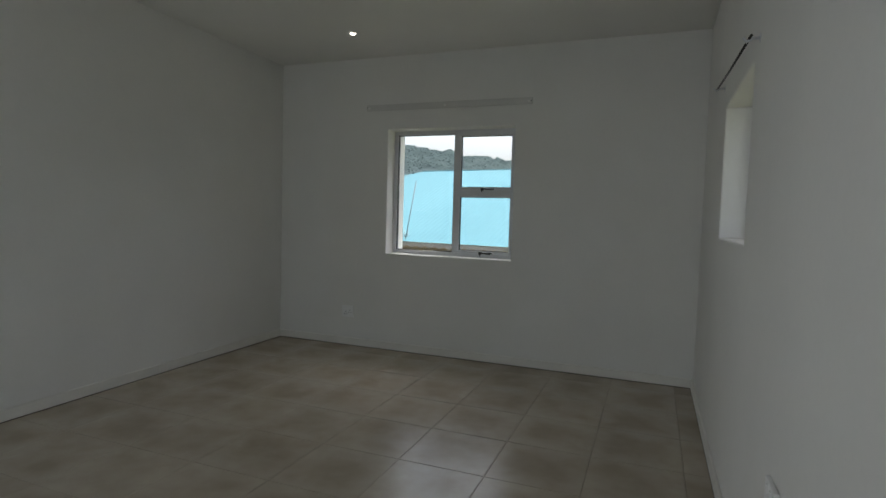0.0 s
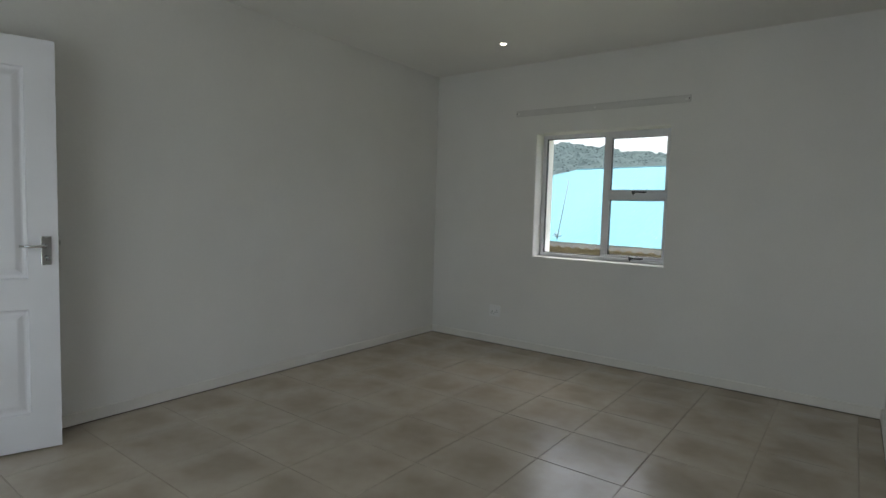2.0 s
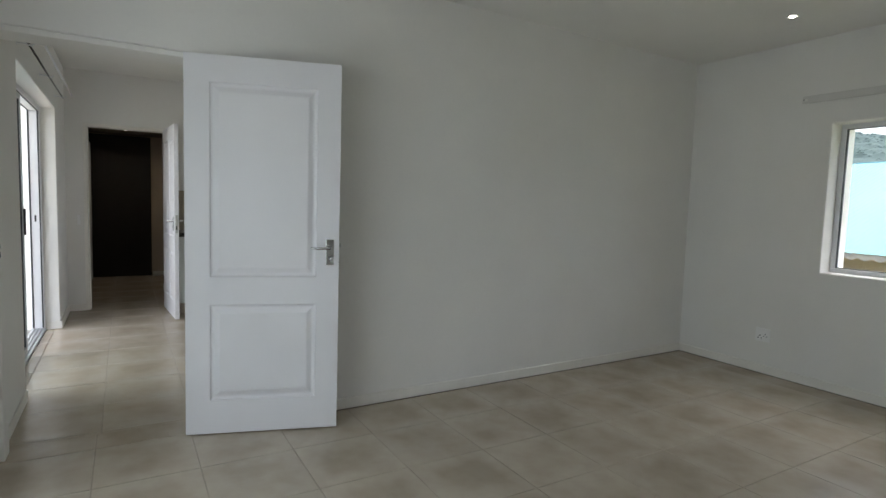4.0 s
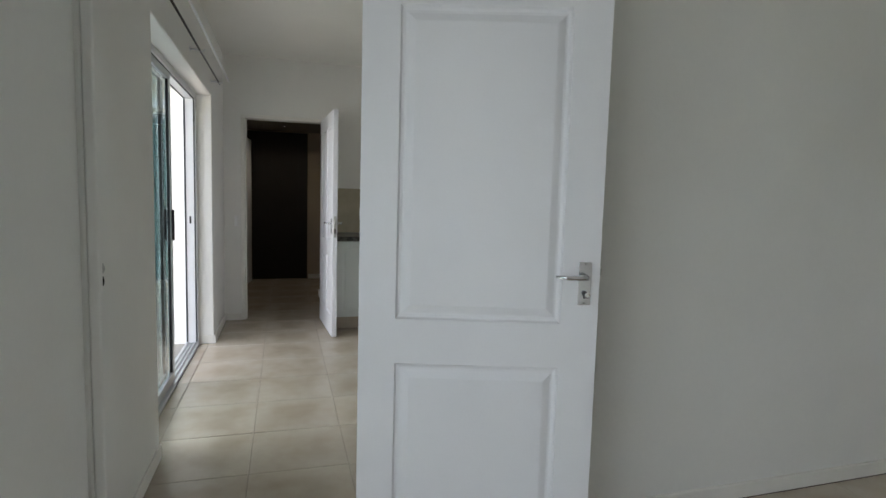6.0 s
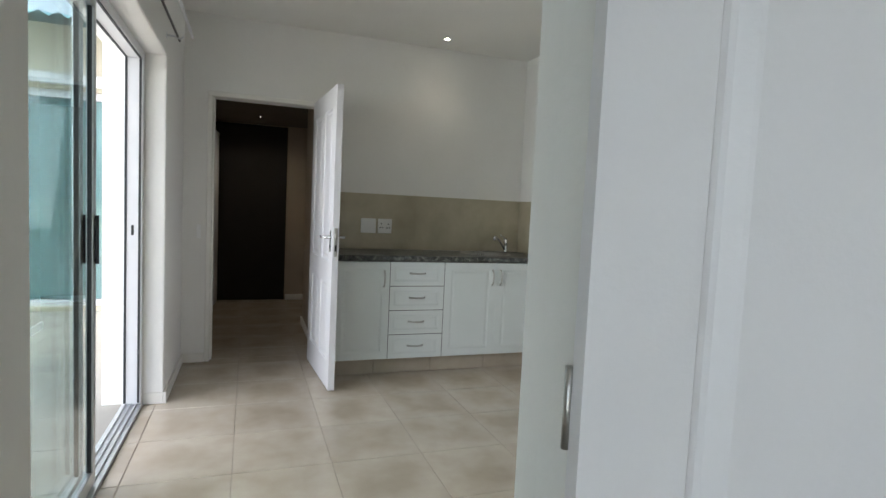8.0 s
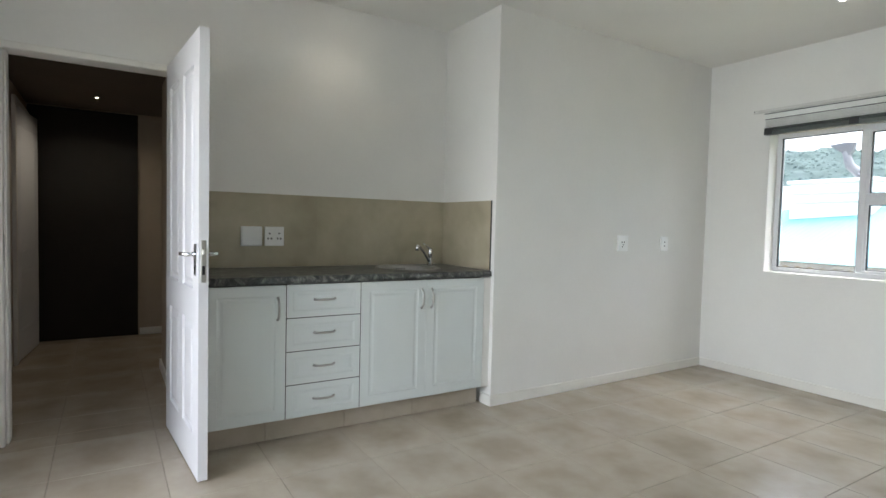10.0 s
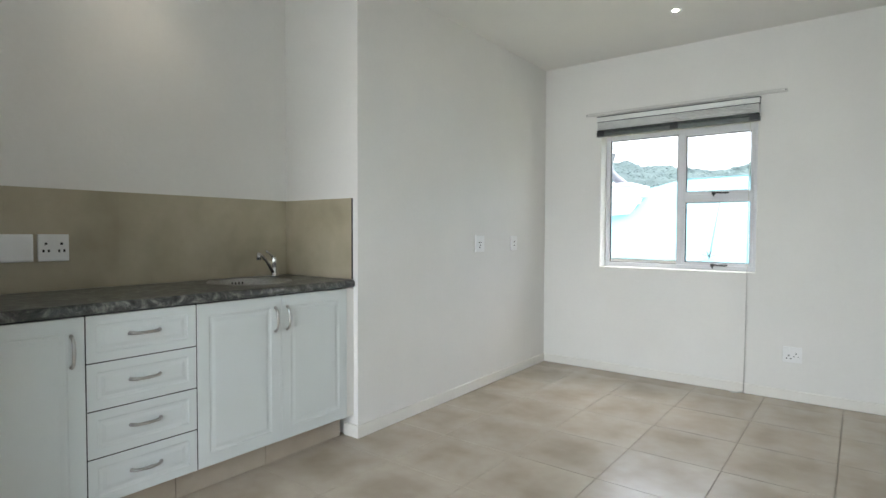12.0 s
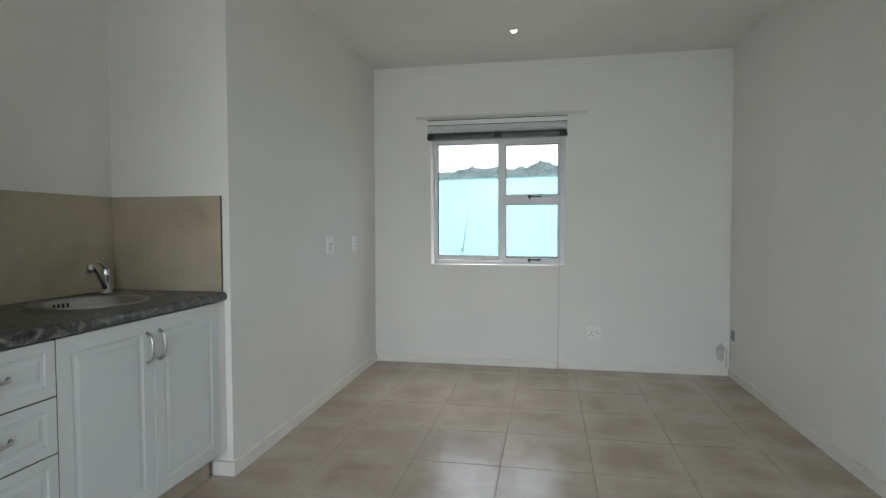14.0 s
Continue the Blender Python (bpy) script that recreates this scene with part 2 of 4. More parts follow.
def add_cyl(bm, p0, p1, r0, r1=None, n=16, caps=True):
    r1 = r0 if r1 is None else r1
    p0, p1 = Vector(p0), Vector(p1)
    ax = (p1 - p0).normalized()
    s = ax.orthogonal().normalized()
    u = ax.cross(s)
    rings = []
    for p, r in ((p0, r0), (p1, r1)):
        rings.append([bm.verts.new(p + r * (math.cos(2 * math.pi * k / n) * s + math.sin(2 * math.pi * k / n) * u)) for k in range(n)])
    for k in range(n):
        f = bm.faces.new((rings[0][k], rings[0][(k + 1) % n], rings[1][(k + 1) % n], rings[1][k]))
        f.smooth = True
    if caps:
        bm.faces.new(rings[0][::-1])
        bm.faces.new(rings[1])
    return bm


def add_tube(bm, pts, r, n=10, closed=False):
    """A round bar along a line of points; r may be one radius or one per point."""
    pts = [Vector(p) for p in pts]
    rs = r if isinstance(r, (list, tuple)) else [r] * len(pts)
    rings, s = [], None
    for i, p in enumerate(pts):
        d = (pts[min(i + 1, len(pts) - 1)] - pts[max(i - 1, 0)]).normalized()
        s = d.orthogonal().normalized() if s is None else (s - d * s.dot(d)).normalized()
        u = d.cross(s)
        rings.append([bm.verts.new(p + rs[i] * (math.cos(2 * math.pi * k / n) * s + math.sin(2 * math.pi * k / n) * u)) for k in range(n)])
    for a, b in zip(rings, rings[1:]):
        for k in range(n):
            f = bm.faces.new((a[k], a[(k + 1) % n], b[(k + 1) % n], b[k]))
            f.smooth = True
    bm.faces.new(rings[0][::-1])
    bm.faces.new(rings[-1])
    return bm


def add_lathe(bm, profile, centre, n=40):
    """Turns a profile of (radius, height) round the upright through centre."""
    c = Vector(centre)
    rings = []
    for r, z in profile:
        if r < 1e-5:
            rings.append([bm.verts.new(c + Vector((0, 0, z)))])
        else:
            rings.append([bm.verts.new(c + Vector((r * math.cos(2 * math.pi * k / n), r * math.sin(2 * math.pi * k / n), z))) for k in range(n)])
    for a, b in zip(rings, rings[1:]):
        for k in range(n):
            va = a[k % len(a)], a[(k + 1) % len(a)]
            vb = b[k % len(b)], b[(k + 1) % len(b)]
            vs = []
            for v in (va[0], va[1], vb[1], vb[0]):
                if v not in vs:
                    vs.append(v)
            if len(vs) > 2:
                f = bm.faces.new(vs)
                f.smooth = True
    return bm


def panel_face(bm, w, h, panels, y, out, inset, mirror=False):
    """One moulded face of a leaf in the plane y, spanning 0..w by 0..h; panels are (x0, x1, z0, z1); out is +1 or -1 along y.
    inset: rows of (distance in from the panel's edge, depth)."""
    xs = sorted({0, w, *[p[0] for p in panels], *[p[1] for p in panels]})
    zs = sorted({0, h, *[p[2] for p in panels], *[p[3] for p in panels]})
    cache = {}

    def vert(x, z, d=0.0):
        key = (round(x, 5), round(z, 5), round(d, 5))
        if key not in cache:
            cache[key] = bm.verts.new((x, y - out * d, z))
        return cache[key]

    def quad(vs):
        bm.faces.new(vs if out < 0 else vs[::-1])

    for x0, x1 in zip(xs, xs[1:]):
        for z0, z1 in zip(zs, zs[1:]):
            if any(p[0] <= x0 and x1 <= p[1] and p[2] <= z0 and z1 <= p[3] for p in panels):
                continue
            quad([vert(x0, z0), vert(x1, z0), vert(x1, z1), vert(x0, z1)])
    for x0, x1, z0, z1 in panels:
        rings = [(x0, x1, z0, z1, 0.0)] + [(x0 + i, x1 - i, z0 + i, z1 - i, d) for i, d in inset]
        for a, b in zip(rings, rings[1:]):
            ca = [(a[0], a[2]), (a[1], a[2]), (a[1], a[3]), (a[0], a[3])]
            cb = [(b[0], b[2]), (b[1], b[2]), (b[1], b[3]), (b[0], b[3])]
            for k in range(4):
                q = (k + 1) % 4
                quad([vert(*ca[k], a[4]), vert(*ca[q], a[4]), vert(*cb[q], b[4]), vert(*cb[k], b[4])])
        e = rings[-1]
        quad([vert(e[0], e[2], e[4]), vert(e[1], e[2], e[4]), vert(e[1], e[3], e[4]), vert(e[0], e[3], e[4])])


MOULD = [(0.006, 0.010), (0.016, 0.0135), (0.024, 0.0125), (0.044, 0.0035), (0.050, 0.0015)]
SHALLOW = [(0.005, 0.0028), (0.016, 0.0036), (0.030, 0.001)]


def leaf_mesh(w, h, t, panels, mould, both=True):
    bm = bmesh.new()
    panel_face(bm, w, h, panels, 0.0, -1, mould)
    panel_face(bm, w, h, panels if both else [], t, 1, mould)
    for x in (0, w):
        vs = [bm.verts.new(p) for p in ((x, 0, 0), (x, t, 0), (x, t, h), (x, 0, h))]
        bm.faces.new(vs if x else vs[::-1])
    for z in (0, h):
        vs = [bm.verts.new(p) for p in ((0, 0, z), (w, 0, z), (w, t, z), (0, t, z))]
        bm.faces.new(vs if z else vs[::-1])
    return bm


def cell_solid(us, vs, keep, w0, w1, axis):
    """A slab from w0 to w1 with openings, made of a grid of cells (us by vs) of which keep(u, v) says which stay.
    axis x: the slab's thickness runs along x, u is y; axis y: thickness along y, u is x; axis z: u is x, v is y."""
    bm = bmesh.new()
    cache = {}

    def vert(u, v, w):
        key = (u, v, w)
        if key not in cache:
            cache[key] = bm.verts.new({"x": (w, u, v), "y": (u, w, v), "z": (u, v, w)}[axis])
        return cache[key]

    nu, nv = len(us) - 1, len(vs) - 1
    kept = [[keep((us[i] + us[i + 1]) / 2, (vs[j] + vs[j + 1]) / 2) for j in range(nv)] for i in range(nu)]
    for i in range(nu):
        for j in range(nv):
            if not kept[i][j]:
                continue
            a, b, c, d = us[i], us[i + 1], vs[j], vs[j + 1]
            bm.faces.new([vert(a, c, w0), vert(a, d, w0), vert(b, d, w0), vert(b, c, w0)])
            bm.faces.new([vert(a, c, w1), vert(b, c, w1), vert(b, d, w1), vert(a, d, w1)])
            for di, dj, e in ((-1, 0, ((a, c), (a, d))), (1, 0, ((b, d), (b, c))), (0, -1, ((b, c), (a, c))), (0, 1, ((a, d), (b, d)))):
                p, q = i + di, j + dj
                if 0 <= p < nu and 0 <= q < nv and kept[p][q]:
                    continue
                (u0, v0), (u1, v1) = e
                bm.faces.new([vert(u0, v0, w0), vert(u0, v0, w1), vert(u1, v1, w1), vert(u1, v1, w0)])
    bmesh.ops.recalc_face_normals(bm, faces=list(bm.faces))
    return bm


def wall(name, axis, w0, w1, u0, u1, z0, z1, openings, material, label, bevel=0.008):
    us = sorted({u0, u1, *[o[0] for o in openings], *[o[1] for o in openings]})
    vs = sorted({z0, z1, *[o[2] for o in openings], *[o[3] for o in openings]})
    bm = cell_solid(us, vs, lambda u, v: not any(o[0] < u < o[1] and o[2] < v < o[3] for o in openings), w0, w1, axis)
    if bevel and openings:
        sharp = [e for e in bm.edges if len(e.link_faces) == 2 and e.calc_face_angle(0) > 1.0]
        bmesh.ops.bevel(bm, geom=sharp, offset=bevel, segments=2, affect="EDGES", profile=0.5)
    ob = part(name, bm, material)
    return tagged(ob, label, "wall", kind="structure")


def lean(ob, k, y0=0.0, x_min=-99.0):
    """Swings a wall out of square: x grows by k for each metre south of y0."""
    for v in ob.data.vertices:
        if v.co.x > x_min:
            v.co.x += k * (y0 - v.co.y)
    for c in ob.children:
        lean(c, k, y0, x_min)
    return ob


# ---- plan ----
SKEW = 0.015         # the cross walls run a little out of square with the north walls
CH = 2.64            # ceiling height
AX1, AN, AS = 3.742, 0.0, -5.095         # room one: east face, north face, south face
PW = -0.345          # partition, face in room two
BN, BS = 0.12, -5.08                     # room two: north face, south face
NIB, BW = -3.350, -3.965                 # west faces in room two: nib wall and recess
NIBY = -2.25
WT = 0.24            # outer wall thickness
CE = -6.80           # corridor's end
CRY0, CRY1 = -5.06, -4.055
WIN_A = (1.148, 2.313, 0.88, 1.997)
WIN_B = (-2.824, -1.659, 0.89, 2.003)
WIN_E = (-2.03, -1.12, 1.155, 1.86)
SLIDE_B = (-3.065, -0.92, 0.0, 2.09)
SLIDE_A = (0.61, 2.39, 0.0, 2.09)
DOOR_A = (-5.075, -4.184, 0.0, 2.05)
DOOR_B = (-4.893, -4.06, 0.0, 2.052)

wall("wall_north_one", "y", AN, AN + WT + 0.12, PW, AX1 + WT, -0.2, CH + 0.2, [WIN_A], WALL, "white painted plaster wall with a window")
wall("wall_east", "x", AX1, AX1 + WT, AS - 0.33, AN, -0.2, CH + 0.2, [WIN_E], WALL, "white painted plaster wall with a small window")
wall("wall_south_one", "y", AS - 0.33, AS, 0.0, AX1, -0.2, CH + 0.2, [(SLIDE_A[0], SLIDE_A[1], -0.06, SLIDE_A[3])], WALL, "white painted plaster wall with a glazed door")
lean(wall("wall_partition", "x", PW, 0.0, BS - 0.05, AN + 0.06, 0.0, CH + 0.05, [(BS - 0.05, -4.15, 0.0, DOOR_A[3])], WALL, "thick white plaster wall between the two rooms"), SKEW)
wall("wall_north_two", "y", BN, BN + WT, BW - 0.2, PW, -0.2, CH + 0.2, [WIN_B], WALL, "white painted plaster wall with a window")
wall("wall_south_two", "y", BS - 0.205, BS, BW - 0.02, 0.0, -0.2, CH + 0.2, [(SLIDE_B[0], SLIDE_B[1], -0.06, SLIDE_B[3])], WALL, "white plaster wall with a sliding glass door")
wall("wall_south_outer", "y", BS - 0.345, BS - 0.207, BW - 0.02, 0.0, -0.2, CH + 0.2, [(SLIDE_B[0] - 0.07, SLIDE_B[1] + 0.07, -0.06, SLIDE_B[3] + 0.04)], WALL, "white outer skin of the wall round the sliding door")
lean(wall("wall_nib", "x", BW - 0.14, NIB, NIBY, BN + 0.06, 0.0, CH + 0.05, [], WALL, "white plaster wall beside the kitchen recess"), SKEW, BN, NIB - 0.1)
wall("wall_west", "x", BW - 0.14, BW, BS - 0.05, NIBY + 0.05, 0.0, CH + 0.05, [DOOR_B], WALL, "white plaster wall with a doorway to the corridor")

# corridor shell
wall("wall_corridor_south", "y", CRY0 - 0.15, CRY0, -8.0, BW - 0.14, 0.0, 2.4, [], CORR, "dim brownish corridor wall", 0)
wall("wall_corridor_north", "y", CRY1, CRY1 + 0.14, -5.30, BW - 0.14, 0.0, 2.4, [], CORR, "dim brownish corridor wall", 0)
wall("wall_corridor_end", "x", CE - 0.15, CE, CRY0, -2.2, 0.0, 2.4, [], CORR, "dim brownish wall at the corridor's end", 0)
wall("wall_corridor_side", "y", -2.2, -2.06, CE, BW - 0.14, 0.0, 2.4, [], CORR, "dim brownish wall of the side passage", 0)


def slab(name, x0, x1, y0, y1, z0, z1, material, label, category):
    return tagged(part(name, box(x0, x1, y0, y1, z0, z1), material), label, category, kind="structure")


slab("ceiling_one", -0.1725, AX1 + WT, AS - 0.33, AN + WT, CH, CH + 0.12, CEIL, "plain white painted ceiling", "ceiling")
slab("ceiling_two", BW - 0.14, -0.1725, BS - 0.33, BN + WT, CH, CH + 0.12, CEIL, "plain white painted ceiling", "ceiling")
# Added slab, never in view; its overhang keeps sky light off the reveals.
slab("roof_slab", BW - 0.14, AX1 + WT + 0.7, AS - 1.0, BN + WT + 0.6, CH + 0.205, CH + 0.36, RENDER, "unseen white slab added above to shade the openings", "roof")
slab("ceiling_corridor", CE - 0.15, BW - 0.14, CRY0 - 0.15, -2.06, 2.24, 2.36, CORRSHADE, "low corridor ceiling, its shade put into the colour", "ceiling")


# ---- windows ----
def bar(bm, u0, u1, v0, v1, w0, w1, b=0.003):
    return add_box(bm, u0, u1, w0, w1, v0, v1, b)


def stay(name, parent, x, z, y):
    """A dark casement stay and catch at the foot of a sash."""
    bm = bmesh.new()
    add_box(bm, x - 0.012, x + 0.012, y - 0.028, y, z - 0.012, z + 0.012, 0.003)
    add_tube(bm, [(x - 0.01, y - 0.022, z + 0.004), (x + 0.04, y - 0.034, z + 0.001), (x + 0.095, y - 0.030, z - 0.004)], [0.007, 0.006, 0.005], 8)
    add_box(bm, x + 0.04, x + 0.105, y - 0.012, y - 0.003, z - 0.005, z + 0.007, 0.002)
    add_tube(bm, [(x, y - 0.022, z), (x + 0.003, y - 0.028, z - 0.026)], 0.005, 8)
    return part(name, bm, BLACK, parent, "black window catch")


def window(name, w, h, split, transom, m, label):
    """Frame in the plane y = 0 (inside face), x 0..w, z 0..h; a fixed light beside two top-hung sashes."""
    e = empty(name, m, label=label, category="window", kind="structure")
    f = 0.036
    bm = bmesh.new()
    bar(bm, 0, w, 0, f, 0, 0.05)
    bar(bm, 0, w, h - f, h, 0, 0.05)
    bar(bm, 0, f, f, h - f, 0, 0.05)
    bar(bm, w - f, w, f, h - f, 0, 0.05)
    bar(bm, split - 0.021, split + 0.021, f, h - f, -0.002, 0.05)
    bar(bm, split + 0.021, w - f, transom - 0.022, transom + 0.022, -0.002, 0.05)
    part("window_frame", bm, FRAME, e, "white aluminium window frame")
    lights = [(f, split - 0.021, f, h - f, False), (split + 0.021, w - f, transom + 0.022, h - f, True), (split + 0.021, w - f, f, transom - 0.022, True)]
    for x0, x1, z0, z1, sash in lights:
        if sash:
            bm = bmesh.new()
            s = 0.020
            bar(bm, x0, x1, z0, z0 + s, -0.006, 0.035, 0.002)
            bar(bm, x0, x1, z1 - s, z1, -0.006, 0.035, 0.002)
            bar(bm, x0, x0 + s, z0 + s, z1 - s, -0.006, 0.035, 0.002)
            bar(bm, x1 - s, x1, z0 + s, z1 - s, -0.006, 0.035, 0.002)
            so = part("sash", bm, FRAME, e)
            stay("catch", so, (x0 + x1) / 2 - 0.02, z0 + 0.004, -0.006)
            x0, x1, z0, z1 = x0 + s, x1 - s, z0 + s, z1 - s
        g = 0.005
        bm = bmesh.new()
        bar(bm, x0, x1, z0, z0 + g, 0.006, 0.03, 0)
        bar(bm, x0, x1, z1 - g, z1, 0.006, 0.03, 0)
        bar(bm, x0, x0 + g, z0 + g, z1 - g, 0.006, 0.03, 0)
        bar(bm, x1 - g, x1, z0 + g, z1 - g, 0.006, 0.03, 0)
        part("glazing_seal", bm, SEAL, e, "thin dark rubber seal")
        p = part("pane", box(x0 + g - 0.002, x1 - g + 0.002, 0.016, 0.020, z0 + g - 0.002, z1 - g + 0.002), GLASS, e, "clear glass pane")
        p.visible_shadow = False
    return e


FD = 0.14
window("window_1", WIN_A[1] - WIN_A[0], WIN_A[3] - WIN_A[2], 0.61, 0.572, pose(WIN_A[0], AN + FD, WIN_A[2]), "white aluminium window with one fixed and two hinged panes")
window("window_2", WIN_B[1] - WIN_B[0], WIN_B[3] - WIN_B[2], 0.61, 0.572, pose(WIN_B[0], BN + FD - 0.02, WIN_B[2]), "white aluminium window under a raised blind")
window("window_3", WIN_E[1] - WIN_E[0], WIN_E[3] - WIN_E[2], 0.45, 0.40, pose(AX1 + 0.13, WIN_E[1], WIN_E[2], 0, 0, -90), "small white window deep in its plaster reveal")


# ---- sliding doors ----
def sliding_door(name, x0, x1, h, y, slid, label):
    """A two-panel sliding door between x0 and x1; both panels stand at the x1 end when slid is true."""
    e = empty(name, pose(x0, y, 0), label=label, category="sliding door", kind="structure")
    w = x1 - x0
    bm = bmesh.new()
    add_box(bm, 0, w, -0.05, 0.05, h - 0.045, h, 0.003)
    add_box(bm, 0, 0.045, -0.05, 0.05, 0.02, h - 0.045, 0.003)
    add_box(bm, w - 0.045, w, -0.05, 0.05, 0.02, h - 0.045, 0.003)
    part("door_frame", bm, FRAME, e, "white aluminium outer frame")
    bm = bmesh.new()
    for yy in (-0.036, 0.036):
        add_box(bm, 0.045, 0.048, yy - 0.006, yy + 0.006, 0.03, h - 0.05, 0)
        add_box(bm, 0.045, w - 0.045, yy - 0.006, yy + 0.006, h - 0.049, h - 0.045, 0)
    part("draught_seal", bm, SEAL, e, "black draught seal")
    bm = bmesh.new()
    add_box(bm, 0, w, -0.055, 0.055, 0.0, 0.018, 0.002)
    for yy in (-0.028, 0.0, 0.028):
        add_box(bm, 0.045, w - 0.045, yy - 0.003, yy + 0.003, 0.018, 0.03, 0.001)
    part("track", bm, ALU, e, "grooved aluminium floor track")
    half = w / 2
    for k, (px0, yy) in enumerate(((half - 0.03, -0.022), (half - 0.055 if slid else 0.045, 0.022))):
        px1 = px0 + half - 0.02
        panel = part("sliding_panel" if k else "fixed_panel", bmesh.new(), FRAME, e)
        s = 0.042
        bm = bmesh.new()
        add_box(bm, px0, px1, yy - 0.016, yy + 0.016, 0.03, 0.03 + 0.06, 0.002)
        add_box(bm, px0, px1, yy - 0.016, yy + 0.016, h - 0.045 - 0.045, h - 0.047, 0.002)
        add_box(bm, px0, px0 + s, yy - 0.016, yy + 0.016, 0.09, h - 0.09, 0.002)
        add_box(bm, px1 - s, px1, yy - 0.016, yy + 0.016, 0.09, h - 0.09, 0.002)
        part("panel_frame", bm, ALU, panel, "aluminium panel frame")
        bm = bmesh.new()
        add_box(bm, px0 - 0.004, px0, yy - 0.012, yy + 0.012, 0.05, h - 0.06, 0)
        add_box(bm, px0 + s, px0 + s + 0.006, yy - 0.01, yy + 0.01, 0.09, h - 0.09, 0)
        part("brush_seal", bm, SEAL, panel, "black brush seal")
        g = part("pane", box(px0 + s + 0.006, px1 - s, yy - 0.003, yy + 0.003, 0.09, h - 0.09), DOORGLASS, panel, "faintly green glass")
        g.visible_shadow = False
        if k:
            bm = bmesh.new()
            for sgn in (-1, 1):
                yo = yy + sgn * 0.024
                add_tube(bm, [(px0 + 0.02, yo, 0.97), (px0 + 0.02, yo, 1.17)], 0.008, 8)
                add_cyl(bm, (px0 + 0.02, yy, 0.985), (px0 + 0.02, yo, 0.985), 0.007, n=8)
                add_cyl(bm, (px0 + 0.02, yy, 1.155), (px0 + 0.02, yo, 1.155), 0.007, n=8)
            part("handle", bm, BLACK, panel, "black bar handle")
    bm = box(0.044, 0.047, -0.007, 0.007, 1.03, 1.09, 0.001)
    part("latch_keep", bm, BLACK, e, "black latch slot")
    return e


sliding_door("sliding_door_1", SLIDE_B[0], SLIDE_B[1], SLIDE_B[3], BS - 0.165, True, "aluminium sliding glass door standing half open")
sliding_door("sliding_door_2", SLIDE_A[0], SLIDE_A[1], SLIDE_A[3], AS - 0.165, False, "closed aluminium sliding glass door to the patio")


# ---- hinged doors ----
def lever(parent, x, z, y, out, point, key=False):
    """Back plate and lever on a leaf's face y; out is the way out of the leaf, point the way the lever points along x."""
    bm = bmesh.new()
    lo, hi = sorted((y, y + out * 0.006))
    add_box(bm, x - 0.021, x + 0.021, lo, hi, z - 0.072, z + 0.072, 0.002, 2)
    plate = part("handle_plate", bm, CHROME, parent, "chrome handle plate")
    bm = bmesh.new()
    add_cyl(bm, (x, y + out * 0.005, z + 0.025), (x, y + out * 0.045, z + 0.025), 0.009, 0.008, 14)
    add_tube(bm, [(x, y + out * 0.043, z + 0.025), (x + point * 0.02, y + out * 0.052, z + 0.026), (x + point * 0.06, y + out * 0.054, z + 0.023), (x + point * 0.105, y + out * 0.050, z + 0.027)], [0.009, 0.009, 0.008, 0.006], 12)
    part("lever", bm, CHROME, plate, "chrome lever")
    bm = bmesh.new()
    add_cyl(bm, (x, y + out * 0.006, z - 0.032), (x, y + out * 0.0085, z - 0.032), 0.007, n=14)
    add_box(bm, x - 0.003, x + 0.003, *sorted((y + out * 0.006, y + out * 0.0085)), z - 0.05, z - 0.034, 0)
    part("keyhole", bm, HOLE, plate, "dark keyhole")
    bm = bmesh.new()
    for dz in (-0.066, 0.066):
        add_cyl(bm, (x, y + out * 0.005, z + dz), (x, y + out * 0.0075, z + dz), 0.004, n=10)
    part("screw", bm, NICKEL, plate)
    if key:
        bm = bmesh.new()
        o = y + out * 0.03
        add_tube(bm, [(x + 0.002, y + out * 0.004, z - 0.034), (x + 0.004, y + out * 0.02, z - 0.034)], 0.003, 8)
        add_tube(bm, [(x + 0.006 + 0.008 * math.cos(a), o - out * 0.004 * math.cos(a), z - 0.036 + 0.008 * math.sin(a)) for a in (k * math.pi / 8 for k in range(17))], 0.0026, 8)
        part("key", bm, CHROME, plate, "small steel key left in the lock")


def hinged_leaf(parent, w, t, m, key=False, columns=1):
    """A moulded leaf of two or four panels from its hinge edge x = 0 to x = w; faces at y = 0 and y = t."""
    h = 2.04
    spans = [(0.124, w - 0.124)] if columns == 1 else [(0.115, w / 2 - 0.05), (w / 2 + 0.05, w - 0.115)]
    panels = [(a, b, c, d) for a, b in spans for c, d in ((0.185, 0.717), (0.870, 1.900))]
    leaf = part("door_leaf", leaf_mesh(w, h, t, panels, MOULD), DOORW, parent, "white moulded panel leaf")
    leaf.matrix_local = m
    lever(leaf, w - 0.05, 1.01, 0.0, -1, -1, key)
    lever(leaf, w - 0.05, 1.01, t, 1, -1)
    bm = box(w, w + 0.002, t / 2 - 0.011, t / 2 + 0.011, 0.91, 1.10, 0.0005)
    add_box(bm, w + 0.002, w + 0.009, t / 2 - 0.006, t / 2 + 0.006, 1.035, 1.06, 0.002)
    part("lock_plate", bm, NICKEL, leaf, "metal lock face plate with latch")
    bm = box(w + 0.002, w + 0.003, t / 2 - 0.006, t / 2 + 0.006, 0.945, 0.985, 0)
    part("bolt_slot", bm, HOLE, leaf)
    for z in (0.25, 1.02, 1.78):
        bm = bmesh.new()
        add_cyl(bm, (-0.002, t + 0.004, z - 0.05), (-0.002, t + 0.004, z + 0.05), 0.006, n=10)
        part("hinge", bm, NICKEL, leaf, "steel butt hinge")
    return leaf


